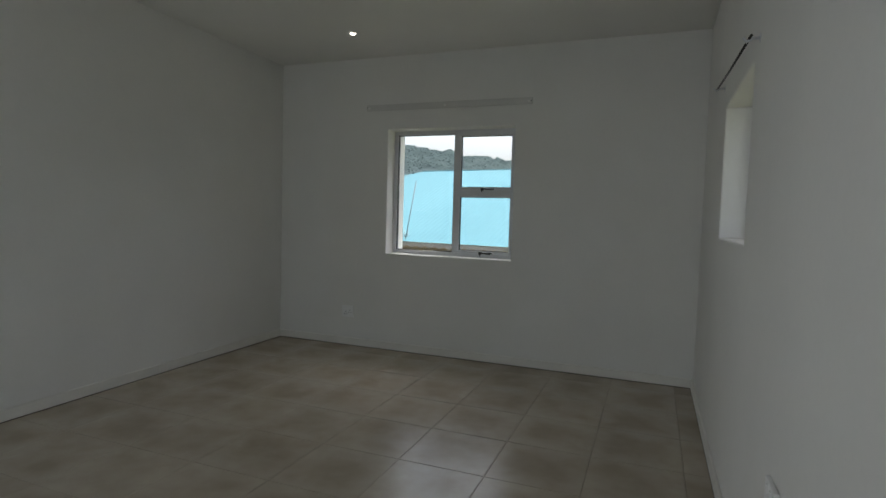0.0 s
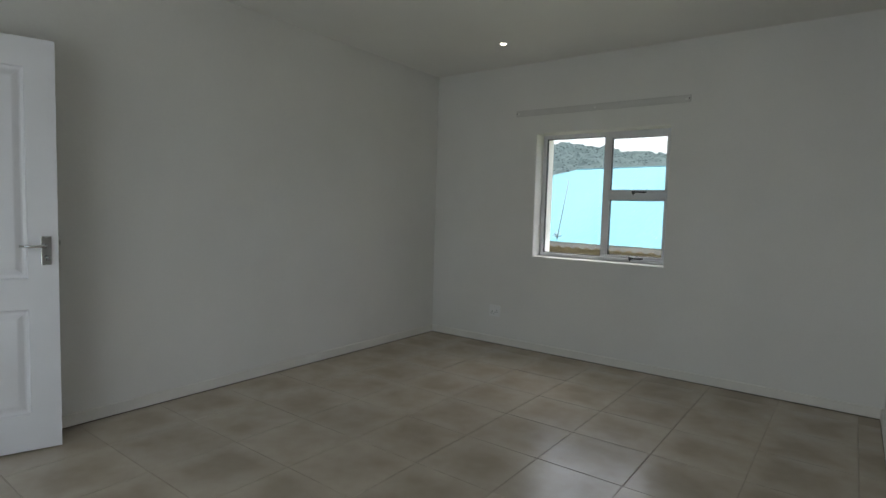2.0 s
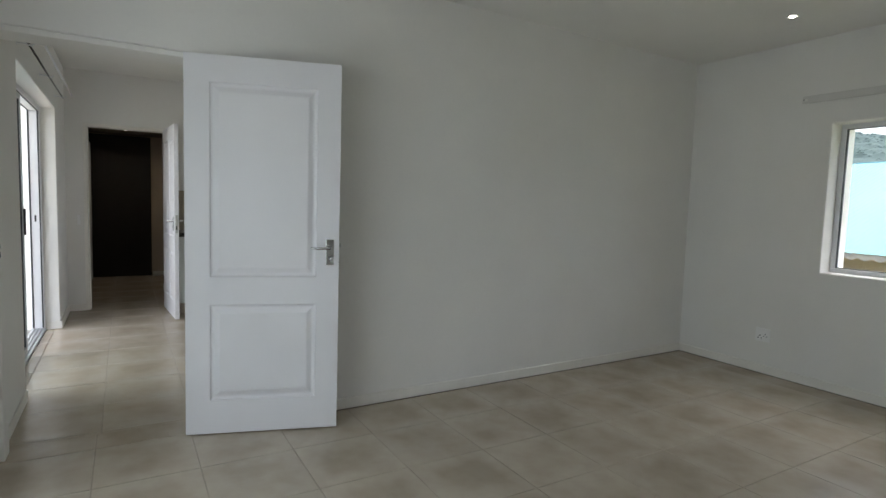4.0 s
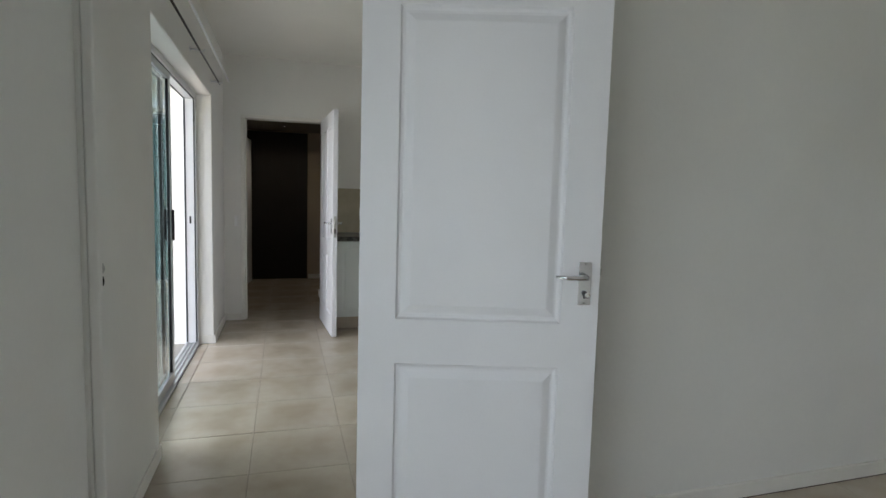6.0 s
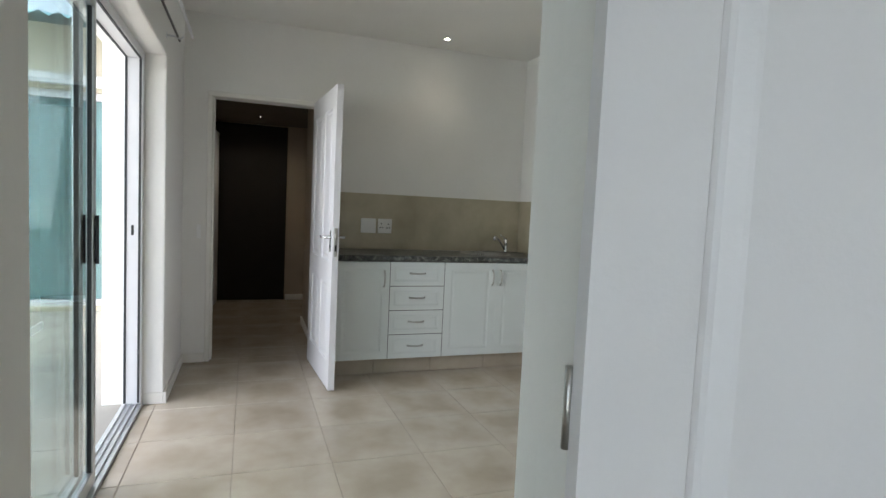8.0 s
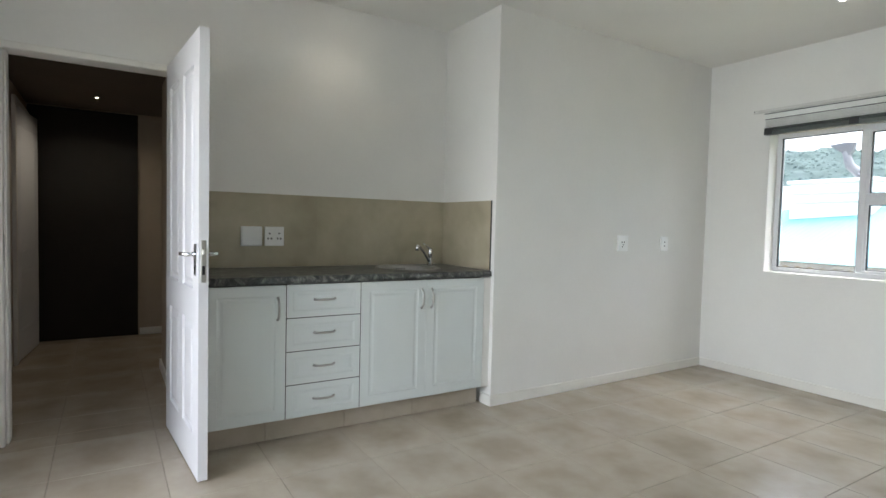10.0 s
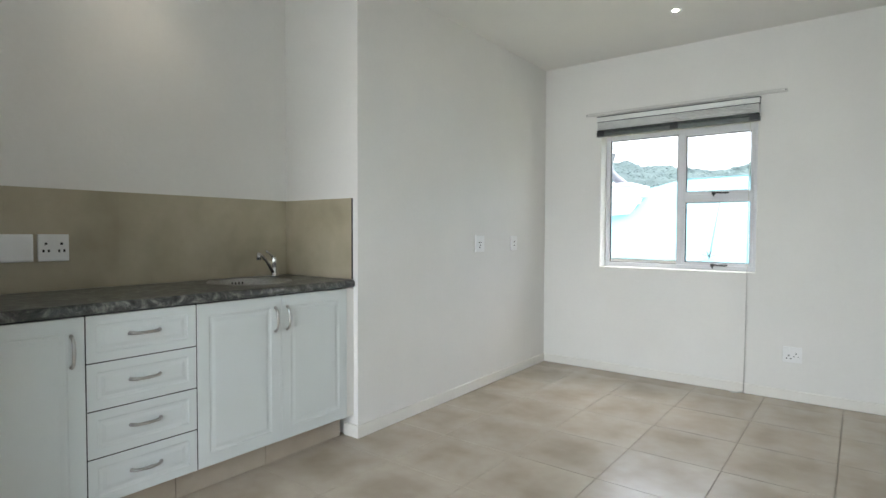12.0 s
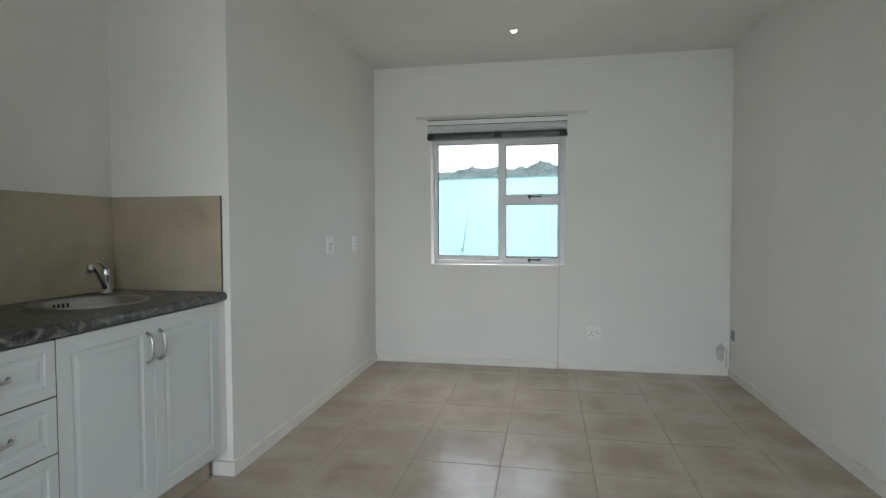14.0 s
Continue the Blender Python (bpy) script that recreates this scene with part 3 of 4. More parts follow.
def along(p, q, z=0.0):
    """The pose of a leaf whose face y = 0 runs from p (hinge) to q."""
    a = math.degrees(math.atan2(q[1] - p[1], q[0] - p[0]))
    return pose(p[0], p[1], z, 0, 0, a)


door_1 = empty("door_1", label="white two-panel interior door standing wide open", category="door", kind="structure")
hinged_leaf(door_1, 0.805, 0.042, along((0.068, -4.261), (0.304, -3.504), 0.008), True)
bm = bmesh.new()
y0, y1, hh = DOOR_A[0], DOOR_A[1], DOOR_A[3]
add_box(bm, -0.115, 0.002, y0 - 0.004, y0 + 0.028, 0, hh - 0.03, 0.008, 3)
add_box(bm, -0.115, 0.035, y1 - 0.022, -4.148, 0, hh - 0.03, 0.004)
part("door_frame", bm, WALL, door_1, "white painted door frame")
lean(part("door_head", box(-0.16, -0.003, y0 - 0.004, -4.148, hh - 0.03, hh - 0.002, 0.003), WALL, door_1, "white painted head of the frame"), SKEW)
bm = box(-0.040, -0.010, y0 + 0.028, y0 + 0.0295, 0.955, 1.085, 0.0005)
sp = part("strike_plate", bm, WALL, door_1, "strike plate painted over")
for name, dx, z, h, mat, lab in (("latch_mouth", -0.022, 1.042, 0.020, NICKEL, "worn metal latch mouth"), ("latch_lip", -0.031, 1.040, 0.012, NICKEL, "worn metal latch mouth"), ("bolt_hole", -0.021, 1.002, 0.0185, HOLE, "dark bolt hole")):
    bm = bmesh.new()
    add_tube(bm, [(dx, y0 + 0.0298, z - h + 0.004), (dx, y0 + 0.0298, z), (dx, y0 + 0.0298, z + h - 0.004)], [0.0022, 0.0042, 0.0022], 10)
    part(name, bm, mat, sp, lab)

door_2 = empty("door_2", label="white four-panel interior door open into the room", category="door", kind="structure")
hinged_leaf(door_2, 0.82, 0.042, along((-3.89, -4.142), (-3.092, -4.085), 0.008), False, 2)
bm = bmesh.new()
y0, y1, hh = DOOR_B[0], DOOR_B[1], DOOR_B[3]
for a, b in ((y0 - 0.022, y0 + 0.014), (y1 - 0.014, y1 + 0.022)):
    add_box(bm, BW - 0.145, BW + 0.007, a, b, 0, hh - 0.012, 0.005)
add_box(bm, BW - 0.145, BW + 0.007, y0 - 0.022, y1 + 0.022, hh - 0.012, hh + 0.024, 0.005)
for a, b in ((y0 + 0.014, y0 + 0.026), (y1 - 0.026, y1 - 0.014)):
    add_box(bm, BW - 0.145, BW - 0.04, a, b, 0, hh - 0.012, 0.003)
part("door_frame", bm, SKIRT, door_2, "white painted frame with architrave")
bm = box(BW - 0.03, BW - 0.008, y0 + 0.014, y0 + 0.0155, 0.93, 1.10, 0.0005)
part("strike_plate", bm, NICKEL, door_2, "steel strike plate")

# corridor doors
door_3 = empty("door_3", label="white closed door in the dim corridor", category="door", kind="structure")
bm = bmesh.new()
add_box(bm, -6.72, -6.65, CRY0, CRY0 + 0.03, 0, 2.08, 0.004)
add_box(bm, -5.93, -5.86, CRY0, CRY0 + 0.03, 0, 2.08, 0.004)
add_box(bm, -6.72, -5.86, CRY0, CRY0 + 0.03, 2.08, 2.14, 0.004)
part("door_frame", bm, SKIRT, door_3)
lf = part("door_leaf", leaf_mesh(0.72, 2.06, 0.012, [(0.1, 0.62, 0.24, 0.74), (0.1, 0.62, 0.89, 1.92)], SHALLOW), DOORW, door_3)
lf.matrix_local = pose(-5.932, CRY0 + 0.024, 0.01, 0, 0, 174)
# Plain flat leaf with a base colour close to black.
door_4 = empty("door_4", label="flat near-black door closing the corridor", category="door", kind="structure")
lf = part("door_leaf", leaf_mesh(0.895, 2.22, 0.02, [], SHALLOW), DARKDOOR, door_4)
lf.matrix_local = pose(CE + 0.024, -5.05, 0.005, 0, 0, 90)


# ---- skirting ----
def skirting(name, x0, x1, y0, y1, label="low white painted skirting", h=0.072, joint=False):
    ob = part(name, box(x0, x1, y0, y1, 0.0, h, 0.005, 2), SKIRT)
    if joint:
        # Dark strip, 4 mm high, along the foot of the skirting.
        part("joint_line", box(x0 - 0.0012, x1 + 0.0012, y0 - 0.0012, y1 + 0.0012, 0.0005, 0.0045), JOINT, ob, "thin dark strip along the foot of the skirting")
    return tagged(ob, label, "skirting", kind="structure")


K = 0.016
skirting("baseboard", 0.0, AX1, AN - K, AN, joint=True)
lean(skirting("baseboard", 0.0, K, -4.20, AN - K, joint=True), SKEW)
skirting("baseboard", AX1 - K, AX1, AS, AN - K, joint=True)
skirting("baseboard", 0.012, SLIDE_A[0] + 0.004, AS, AS + K)
skirting("baseboard", SLIDE_A[1], AX1 - K, AS, AS + K)
skirting("baseboard", NIB, PW, BN - K, BN)
lean(skirting("baseboard", PW - K, PW, -4.2, BN - K), SKEW)
NIBX = NIB + SKEW * (BN - NIBY)
lean(skirting("baseboard", NIB, NIB + K, NIBY - K, BN - K), SKEW, BN)
skirting("baseboard", NIB - 0.07, NIBX, NIBY - K, NIBY)
skirting("baseboard", BW, SLIDE_B[0] + 0.004, BS, BS + K)
skirting("baseboard", SLIDE_B[0] - 0.012, SLIDE_B[0] + 0.004, BS - 0.11, BS)
skirting("baseboard", BW, BW + K, BS + K, DOOR_B[0] - 0.024)
skirting("baseboard", SLIDE_B[1], -0.12, BS, BS + 0.01)
skirting("baseboard", CE, CE + K, -4.14, -2.2)
skirting("baseboard", -5.30, BW - 0.145, CRY1 - K, CRY1)
skirting("baseboard", -5.32, -5.30, CRY1 - K, CRY1 + 0.14)


# ---- kitchen units ----
FX, PT = -3.345, 0.018          # front face, front thickness
CBY0, CB1, CB2, CBY1 = -4.02, -3.612, -3.182, -2.304
CZ0, CZ1 = 0.127, 0.862


def pull(parent, y, z, upright):
    """A bowed metal pull, 12 cm between its feet."""
    bm = bmesh.new()
    pts = []
    for k in range(9):
        s = k / 8 * 2 - 1
        d = 0.004 + 0.022 * (1 - s * s) ** 0.5
        a = s * 0.058
        pts.append((FX + d, y if upright else y + a, z + a if upright else z))
    add_tube(bm, pts, [0.0065, 0.0062, 0.006, 0.0065, 0.007, 0.0065, 0.006, 0.0062, 0.0065], 10)
    for s in (-1, 1):
        a = s * 0.058
        p = (y, z + a) if upright else (y + a, z)
        add_cyl(bm, (FX - 0.001, *p), (FX + 0.006, *p), 0.008, 0.006, 12)
    part("handle", bm, NICKEL, parent, "bowed brushed-metal handle")


def front(name, parent, y0, y1, z0, z1, border, label):
    """A moulded cabinet front between two heights, its face at x = FX."""
    g = 0.0025
    w, h = (y1 - y0) - 2 * g, (z1 - z0) - 2 * g
    bm = leaf_mesh(w, h, PT, [(border, w - border, border, h - border)], SHALLOW, False)
    ob = part(name, bm, CABW, parent, label)
    ob.matrix_local = pose(FX, y0 + g, z0 + g, 0, 0, 90)
    return ob


def carcass(parent, y0, y1):
    part("body", box(BW + 0.012, FX - PT - 0.02, y0, y1, CZ0, CZ1 + 0.002), CARC, parent)


unit_1 = empty("base_cabinet", label="white base cabinet with one hinged door", category="cabinet", group="kitchen base units")
carcass(unit_1, CBY0, CB1 - 0.001)
d = front("door", unit_1, CBY0, CB1, CZ0, CZ1, 0.055, "white moulded door")
pull(d, CB1 - 0.045, 0.735, True)
unit_2 = empty("drawer_cabinet", label="white base cabinet with four drawers", category="cabinet", group="kitchen base units")
carcass(unit_2, CB1, CB2 - 0.001)
for k in range(4):
    hz = (CZ1 - CZ0) / 4
    d = front("drawer", unit_2, CB1, CB2, CZ0 + k * hz, CZ0 + (k + 1) * hz, 0.034, "white moulded drawer front")
    pull(d, (CB1 + CB2) / 2, CZ0 + (k + 0.5) * hz + 0.005, False)
unit_3 = empty("sink_cabinet", label="white double-door cabinet below the round sink", category="cabinet", group="kitchen base units")
carcass(unit_3, CB2, CBY1)
mid = (CB2 + CBY1) / 2
d = front("door", unit_3, CB2, mid, CZ0, CZ1, 0.055, "white moulded door")
pull(d, mid - 0.035, 0.745, True)
d = front("door", unit_3, mid, CBY1, CZ0, CZ1, 0.055, "white moulded door")
pull(d, mid + 0.035, 0.745, True)
for ob in [o for o in scene.objects if o.name.startswith("handle") and o.parent and o.parent.parent in (unit_1, unit_2, unit_3)]:
    ob.matrix_parent_inverse = ob.parent.matrix_basis.inverted()

part("filler", box(FX - 0.03, FX - 0.001, CBY1 + 0.001, NIBY - 0.001, CZ0, CZ1, 0.001), WALL, unit_3, "narrow white filler strip")
# Added strips put the gaps' shade into black colour; unit_3's is cabinet white.
for u, ys, zs in ((unit_1, (CB1,), ()), (unit_2, (CB2,), (1, 2, 3)), (unit_3, (mid,), ())):
    for y in ys:
        part("edge_strip", box(FX - PT - 0.019, FX - 0.0015, y - 0.0024, y + 0.0024, CZ0 + 0.003, CZ1 - 0.001), CABW if u is unit_3 else SEAL, u, "added strip filling the gap between fronts")
    for k in zs:
        z = CZ0 + k * (CZ1 - CZ0) / 4
        part("edge_strip", box(FX - PT - 0.019, FX - 0.0015, CB1 + 0.0035, CB2 - 0.0035, z - 0.0024, z + 0.0024), SEAL, u, "black strip for the shade in the drawer gap")

# tiled plinth under the units
plinth = tagged(part("plinth", box(BW + 0.01, -3.425, CBY0, CBY1 + 0.012, 0.0, CZ0 - 0.002), GROUT), "recessed plinth faced with beige tile", "plinth", kind="structure")
for a, b in ((CBY0, -3.70), (-3.70, -3.245), (-3.245, -2.79), (-2.79, CBY1 + 0.012)):
    part("tile", box(-3.425, -3.417, a + 0.0015, b - 0.0015, 0.002, CZ0 - 0.003, 0.001), TILE, plinth)

# worktop with a hole for the bowl
SX, SY, SR = -3.67, -2.705, 0.22
CT, CTB = 0.908, 0.868


def worktop():
    bm = bmesh.new()
    x0, x1, y0, y1 = BW + 0.012, -3.327, CBY0, NIBY - 0.010
    n = 48
    ring_t, ring_b, outer_t = [], [], []
    hole = SR - 0.02
    for k in range(n):
        a = 2 * math.pi * k / n
        c, s = math.cos(a), math.sin(a)
        ring_t.append(bm.verts.new((SX + hole * c, SY + hole * s, CT)))
        ring_b.append(bm.verts.new((SX + hole * c, SY + hole * s, CTB)))
    bx0, bx1, by0, by1 = x0, x1 - 0.02, SY - 0.32, y1

    def edge_pt(c, s):
        ts = []
        if c > 1e-6:
            ts.append((bx1 - SX) / c)
        if c < -1e-6:
            ts.append((bx0 - SX) / c)
        if s > 1e-6:
            ts.append((by1 - SY) / s)
        if s < -1e-6:
            ts.append((by0 - SY) / s)
        t = min(ts)
        return SX + t * c, SY + t * s

    for k in range(n):
        a = 2 * math.pi * k / n
        outer_t.append(bm.verts.new((*edge_pt(math.cos(a), math.sin(a)), CT)))
    for k in range(n):
        q = (k + 1) % n
        bm.faces.new((ring_t[k], outer_t[k], outer_t[q], ring_t[q]))
        bm.faces.new((ring_b[k], ring_t[k], ring_t[q], ring_b[q]))
    corners = [(bx1, by1), (bx0, by1), (bx0, by0), (bx1, by0)]
    for cx, cy in corners:
        ang = math.atan2(cy - SY, cx - SX) % (2 * math.pi)
        k = int(ang / (2 * math.pi) * n)
        q = (k + 1) % n
        v = bm.verts.new((cx, cy, CT))
        if (outer_t[k].co - v.co).length > 1e-4 and (outer_t[q].co - v.co).length > 1e-4:
            bm.faces.new((outer_t[k], v, outer_t[q]))
    # plain run beside the bowl
    vs = [bm.verts.new(p) for p in ((bx0, y0, CT), (bx1, y0, CT), (bx1, by0, CT), (bx0, by0, CT))]
    bm.faces.new(vs)
    bmesh.ops.recalc_face_normals(bm, faces=list(bm.faces))
    return bm


def nosing():
    """The rounded front edge of the worktop with its underside."""
    bm = bmesh.new()
    bx0, x1, y0, y1 = BW + 0.012, -3.327, CBY0, NIBY - 0.010
    bx1 = x1 - 0.02
    prof = [(bx1, CT)]
    r = 0.02
    for k in range(1, 7):
        a = math.pi / 2 * (1 - k / 6)
        prof.append((bx1 + r * math.cos(a), CT - r + r * math.sin(a)))
    prof += [(x1, CTB + 0.006), (x1 - 0.006, CTB), (bx0, CTB)]
    rows = [[bm.verts.new((px, yy, pz)) for px, pz in prof] for yy in (y0, y1)]
    for k in range(len(prof) - 1):
        f = bm.faces.new((rows[0][k], rows[0][k + 1], rows[1][k + 1], rows[1][k]))
        f.smooth = True
    for row, yy in ((rows[0], y0), (rows[1], y1)):
        extra = bm.verts.new((bx0, yy, CT - 0.001))
        bm.faces.new(row + [extra])
    bmesh.ops.recalc_face_normals(bm, faces=list(bm.faces))
    return bm


top = empty("worktop", label="dark mottled stone-look worktop with rounded edge", category="worktop")
part("top", worktop(), COUNTER, top)
part("front_edge", nosing(), COUNTER, top, "rounded front edge")

sink = empty("round_sink", label="round stainless steel sink set into the worktop", category="sink")
bm = bmesh.new()
add_lathe(bm, [(SR, CT + 0.001), (SR - 0.004, CT + 0.006), (SR - 0.022, CT + 0.005), (SR - 0.03, CT - 0.004), (SR - 0.038, CT - 0.06),
               (SR - 0.06, CT - 0.125), (SR - 0.10, CT - 0.145), (0.03, CT - 0.15), (0.0, CT - 0.15)], (SX, SY, 0), 56)
part("bowl", bm, STEEL, sink)
bm = bmesh.new()
add_lathe(bm, [(0.038, CT - 0.147), (0.034, CT - 0.144), (0.012, CT - 0.147), (0.0, CT - 0.147)], (SX, SY, 0), 24)
part("drain", bm, CHROME, sink, "chrome drain")
bm = bmesh.new()
for k in range(4):
    a = math.radians(160 + k * 6)
    c, s = math.cos(a), math.sin(a)
    add_box(bm, -0.004, 0.003, -0.0035, 0.0035, -0.009, 0.009, 0.001, 1, pose(SX + (SR - 0.0335) * c, SY + (SR - 0.0335) * s, CT - 0.024, 0, 0, math.degrees(a)))
part("overflow", bm, HOLE, sink, "dark overflow slots")

tap = empty("mixer_tap", label="chrome single-lever mixer tap behind the sink", category="tap")
TX, TY = -3.845, -2.43
tip = Vector((0.045, -0.14, 0)).normalized()


def tap_pt(s, z):
    return (TX + tip.x * s, TY + tip.y * s, CT + z)


bm = bmesh.new()
add_lathe(bm, [(0.0, CT + 0.001), (0.026, CT + 0.001), (0.026, CT + 0.007), (0.021, CT + 0.012), (0.020, CT + 0.022), (0.017, CT + 0.030), (0.018, CT + 0.075),
               (0.020, CT + 0.080), (0.020, CT + 0.108), (0.016, CT + 0.118), (0.0, CT + 0.121)], (TX, TY, 0), 24)
part("tap_body", bm, CHROME, tap)
bm = bmesh.new()
add_tube(bm, [tap_pt(0.004, 0.022), tap_pt(0.03, 0.055), tap_pt(0.07, 0.098), tap_pt(0.105, 0.128), tap_pt(0.125, 0.138), tap_pt(0.14, 0.138)], [0.012, 0.011, 0.010, 0.010, 0.011, 0.012], 12)
spout = part("spout", bm, CHROME, tap)
bm = bmesh.new()
add_cyl(bm, tap_pt(0.14, 0.148), tap_pt(0.142, 0.108), 0.0125, 0.0135, 16)
part("nozzle", bm, CHROME, spout)
bm = bmesh.new()
add_tube(bm, [tap_pt(0.0, 0.116), tap_pt(0.02, 0.130), tap_pt(0.05, 0.146), tap_pt(0.078, 0.158)], [0.012, 0.008, 0.0055, 0.006], 12)
part("lever", bm, CHROME, tap)

# splashback: large tiles on the back wall and the side of the nib
splash = empty("splashback", label="beige-brown glazed tile splashback round the worktop", category="splashback", kind="structure")
SZ = 1.372
for a, b in ((CBY0, -3.70), (-3.70, -3.245), (-3.245, -2.79), (-2.79, NIBY - 0.003)):
    part("tile", box(BW + 0.001, BW + 0.010, a + 0.0001, b - 0.0001, CT + 0.001, SZ, 0.0002), SPLASH, splash)
part("tile", box(BW + 0.0095, NIB - 0.004, NIBY - 0.010, NIBY - 0.001, CT + 0.001, SZ, 0.001), SPLASH, splash)
part("edge_trim", box(NIB - 0.004, NIB - 0.002, NIBY - 0.0108, NIBY - 0.0005, CT + 0.001, SZ), SEAL, splash, "thin dark tile edge trim")


# ---- sockets and switches; built on the plane y = 0 facing -y ----
def plate(name, w, h, m, label, category, holes=(), rockers=(), group="", cover=None):
    e = empty(name, m, label=label, category=category, group=group)
    part("cover", box(-w / 2, w / 2, -0.014, -0.0005, -h / 2, h / 2, 0.004, 2), cover or PLAST, e, "plain plastic cover")
    for x, z, hw, hh in holes:
        part("pin_hole", box(x - hw, x + hw, -0.0152, -0.0135, z - hh, z + hh, 0.0006), HOLE, e)
    for x, z, rw, rh in rockers:
        part("rocker", box(x - rw, x + rw, -0.0185, -0.013, z - rh, z + rh, 0.002, 2), PLAST, e)
    return e


THREE = [(0.0, -0.008, 0.0045, 0.0045), (-0.013, -0.028, 0.004, 0.004), (0.013, -0.028, 0.004, 0.004)]


def outlet(m, label):
    return plate("wall_socket", 0.116, 0.110, m, label, "socket", [(x - 0.02, z + 0.002, a, b) for x, z, a, b in THREE] + [(x + 0.024, z + 0.018, a * 0.8, b * 0.8) for x, z, a, b in THREE],
                 [(-0.022, 0.033, 0.008, 0.011), (0.022, 0.033, 0.008, 0.011)], "wall sockets")


outlet(pose(0.771, AN - 0.001, 0.319), "white wall socket low on the plaster wall")
outlet(pose(AX1 - 0.001, -2.82, 0.50, 0, 0, -90), "white wall socket on the plaster wall below the small window")
outlet(pose(-1.418, BN - 0.001, 0.325), "white wall socket low below the window")
plate("isolator_switch", 0.127, 0.122, pose(BW + 0.011, -3.664, 1.104, 0, 0, 90), "blank white isolator plate on the splashback", "switch", [], [(0.0, 0.0, 0.056, 0.054)])
plate("wall_socket", 0.120, 0.122, pose(BW + 0.011, -3.524, 1.104, 0, 0, 90), "white triple-pin socket on the splashback", "socket",
      [(-0.030, 0.018, 0.005, 0.005), (0.030, 0.018, 0.005, 0.005), (-0.04, -0.014, 0.004, 0.006), (-0.02, -0.014, 0.004, 0.006), (0.02, -0.014, 0.004, 0.006), (0.04, -0.014, 0.004, 0.006)], [], "wall sockets")
plate("wall_socket", 0.116, 0.122, pose(NIB + 0.001 + SKEW * 1.1, -0.99, 1.093, 0, 0, 90), "upright white wall socket beside the kitchen recess", "socket",
      [(-0.012, 0.008, 0.005, 0.005), (0.012, 0.008, 0.005, 0.005), (0.0, -0.012, 0.005, 0.005), (-0.008, -0.028, 0.005, 0.005)], [(0.02, 0.036, 0.012, 0.012)], "wall sockets")
plate("television_outlet", 0.09, 0.118, pose(NIB + 0.001 + SKEW * 0.59, -0.47, 1.09, 0, 0, 90), "small white aerial outlet on the wall", "outlet", [(0.0, -0.018, 0.005, 0.005), (0.0, 0.014, 0.005, 0.005)], [])
plate("telephone_outlet", 0.06, 0.082, pose(PW - 0.001, 0.03, 0.347, 0, 0, -90), "small grey outlet beside the corner", "outlet", [(0.0, -0.012, 0.008, 0.008)], [], "", GREYP)
plate("light_switch", 0.03, 0.11, pose(BW + 0.001, -4.965, 1.015, 0, 0, 90), "narrow white light switch beside the door frame", "switch", [], [(0.0, 0.0, 0.008, 0.02)])


# ---- downlights ----
def downlight(x, y, z, energy, size=1.0, cone=85):
    e = empty("downlight", pose(x, y, z), label="small round recessed ceiling downlight, lit", category="downlight", group="ceiling downlights")
    bm = bmesh.new()
    add_lathe(bm, [(0.038, -0.0005), (0.038, -0.003), (0.031, -0.005), (0.020, -0.003), (0.0195, -0.0006)], (0, 0, 0), 32)
    part("rim", bm, FRAME, e, "thin metal rim")
    bm = bmesh.new()
    add_lathe(bm, [(0.019, -0.001), (0.016, -0.004), (0.0, -0.006)], (0, 0, 0), 24)
    part("bulb", bm, BULB, e, "glowing bulb")
    sp = bpy.data.lights.new("downlight_lamp", "SPOT")
    sp.energy, sp.color, sp.spot_size, sp.spot_blend, sp.shadow_soft_size = energy, (1.0, 0.86, 0.66), radians(cone), 0.9, 0.03
    e.scale = (size, size, size)
    s = new("downlight_lamp", sp)
    s.matrix_world = pose(x, y, z - 0.02)
    return e


downlight(1.14, -0.635, CH, 0.7)
downlight(-2.05, -0.605, CH, 0.7)
downlight(-3.69, -3.13, CH, 0.42, 1.0, 110)
downlight(-6.15, -4.50, 2.24, 1.4, 0.5, 150)


# ---- curtain fittings ----
def rail(name, x0, x1, y, z, label, half=0.028):
    """A slim white track on the wall above a window, on small clips."""
    e = empty(name, label=label, category="curtain rail")
    part("track", box(x0 + 0.01, x1 - 0.01, y - 0.022, y - 0.0165, z - half - 0.002, z - half + 0.012, 0.002, 2), RAILM, e)
    part("backing_board", box(x0, x1, y - 0.016, y - 0.0005, z - half, z + half, 0.006, 3), RAILM, e)
    for x in (x0 + 0.03, (x0 + x1) / 2, x1 - 0.03):
        part("bracket", box(x - 0.010, x + 0.010, y - 0.0195, y - 0.0155, z - 0.012, z + 0.004, 0.001), WALL, e)
    for x in (x0 + 0.012, x1 - 0.012):
        bm = bmesh.new()
        add_cyl(bm, (x, y - 0.0155, z), (x, y - 0.018, z), 0.0045, n=8)
        part("screw", bm, SEAL, e)
    return e


rail("curtain_rail", 0.93, 2.45, AN, 2.19, "slim white curtain track above the window")
rail("curtain_rail", -2.96, -1.48, BN, 2.185, "slim white curtain track above the blind", 0.013)


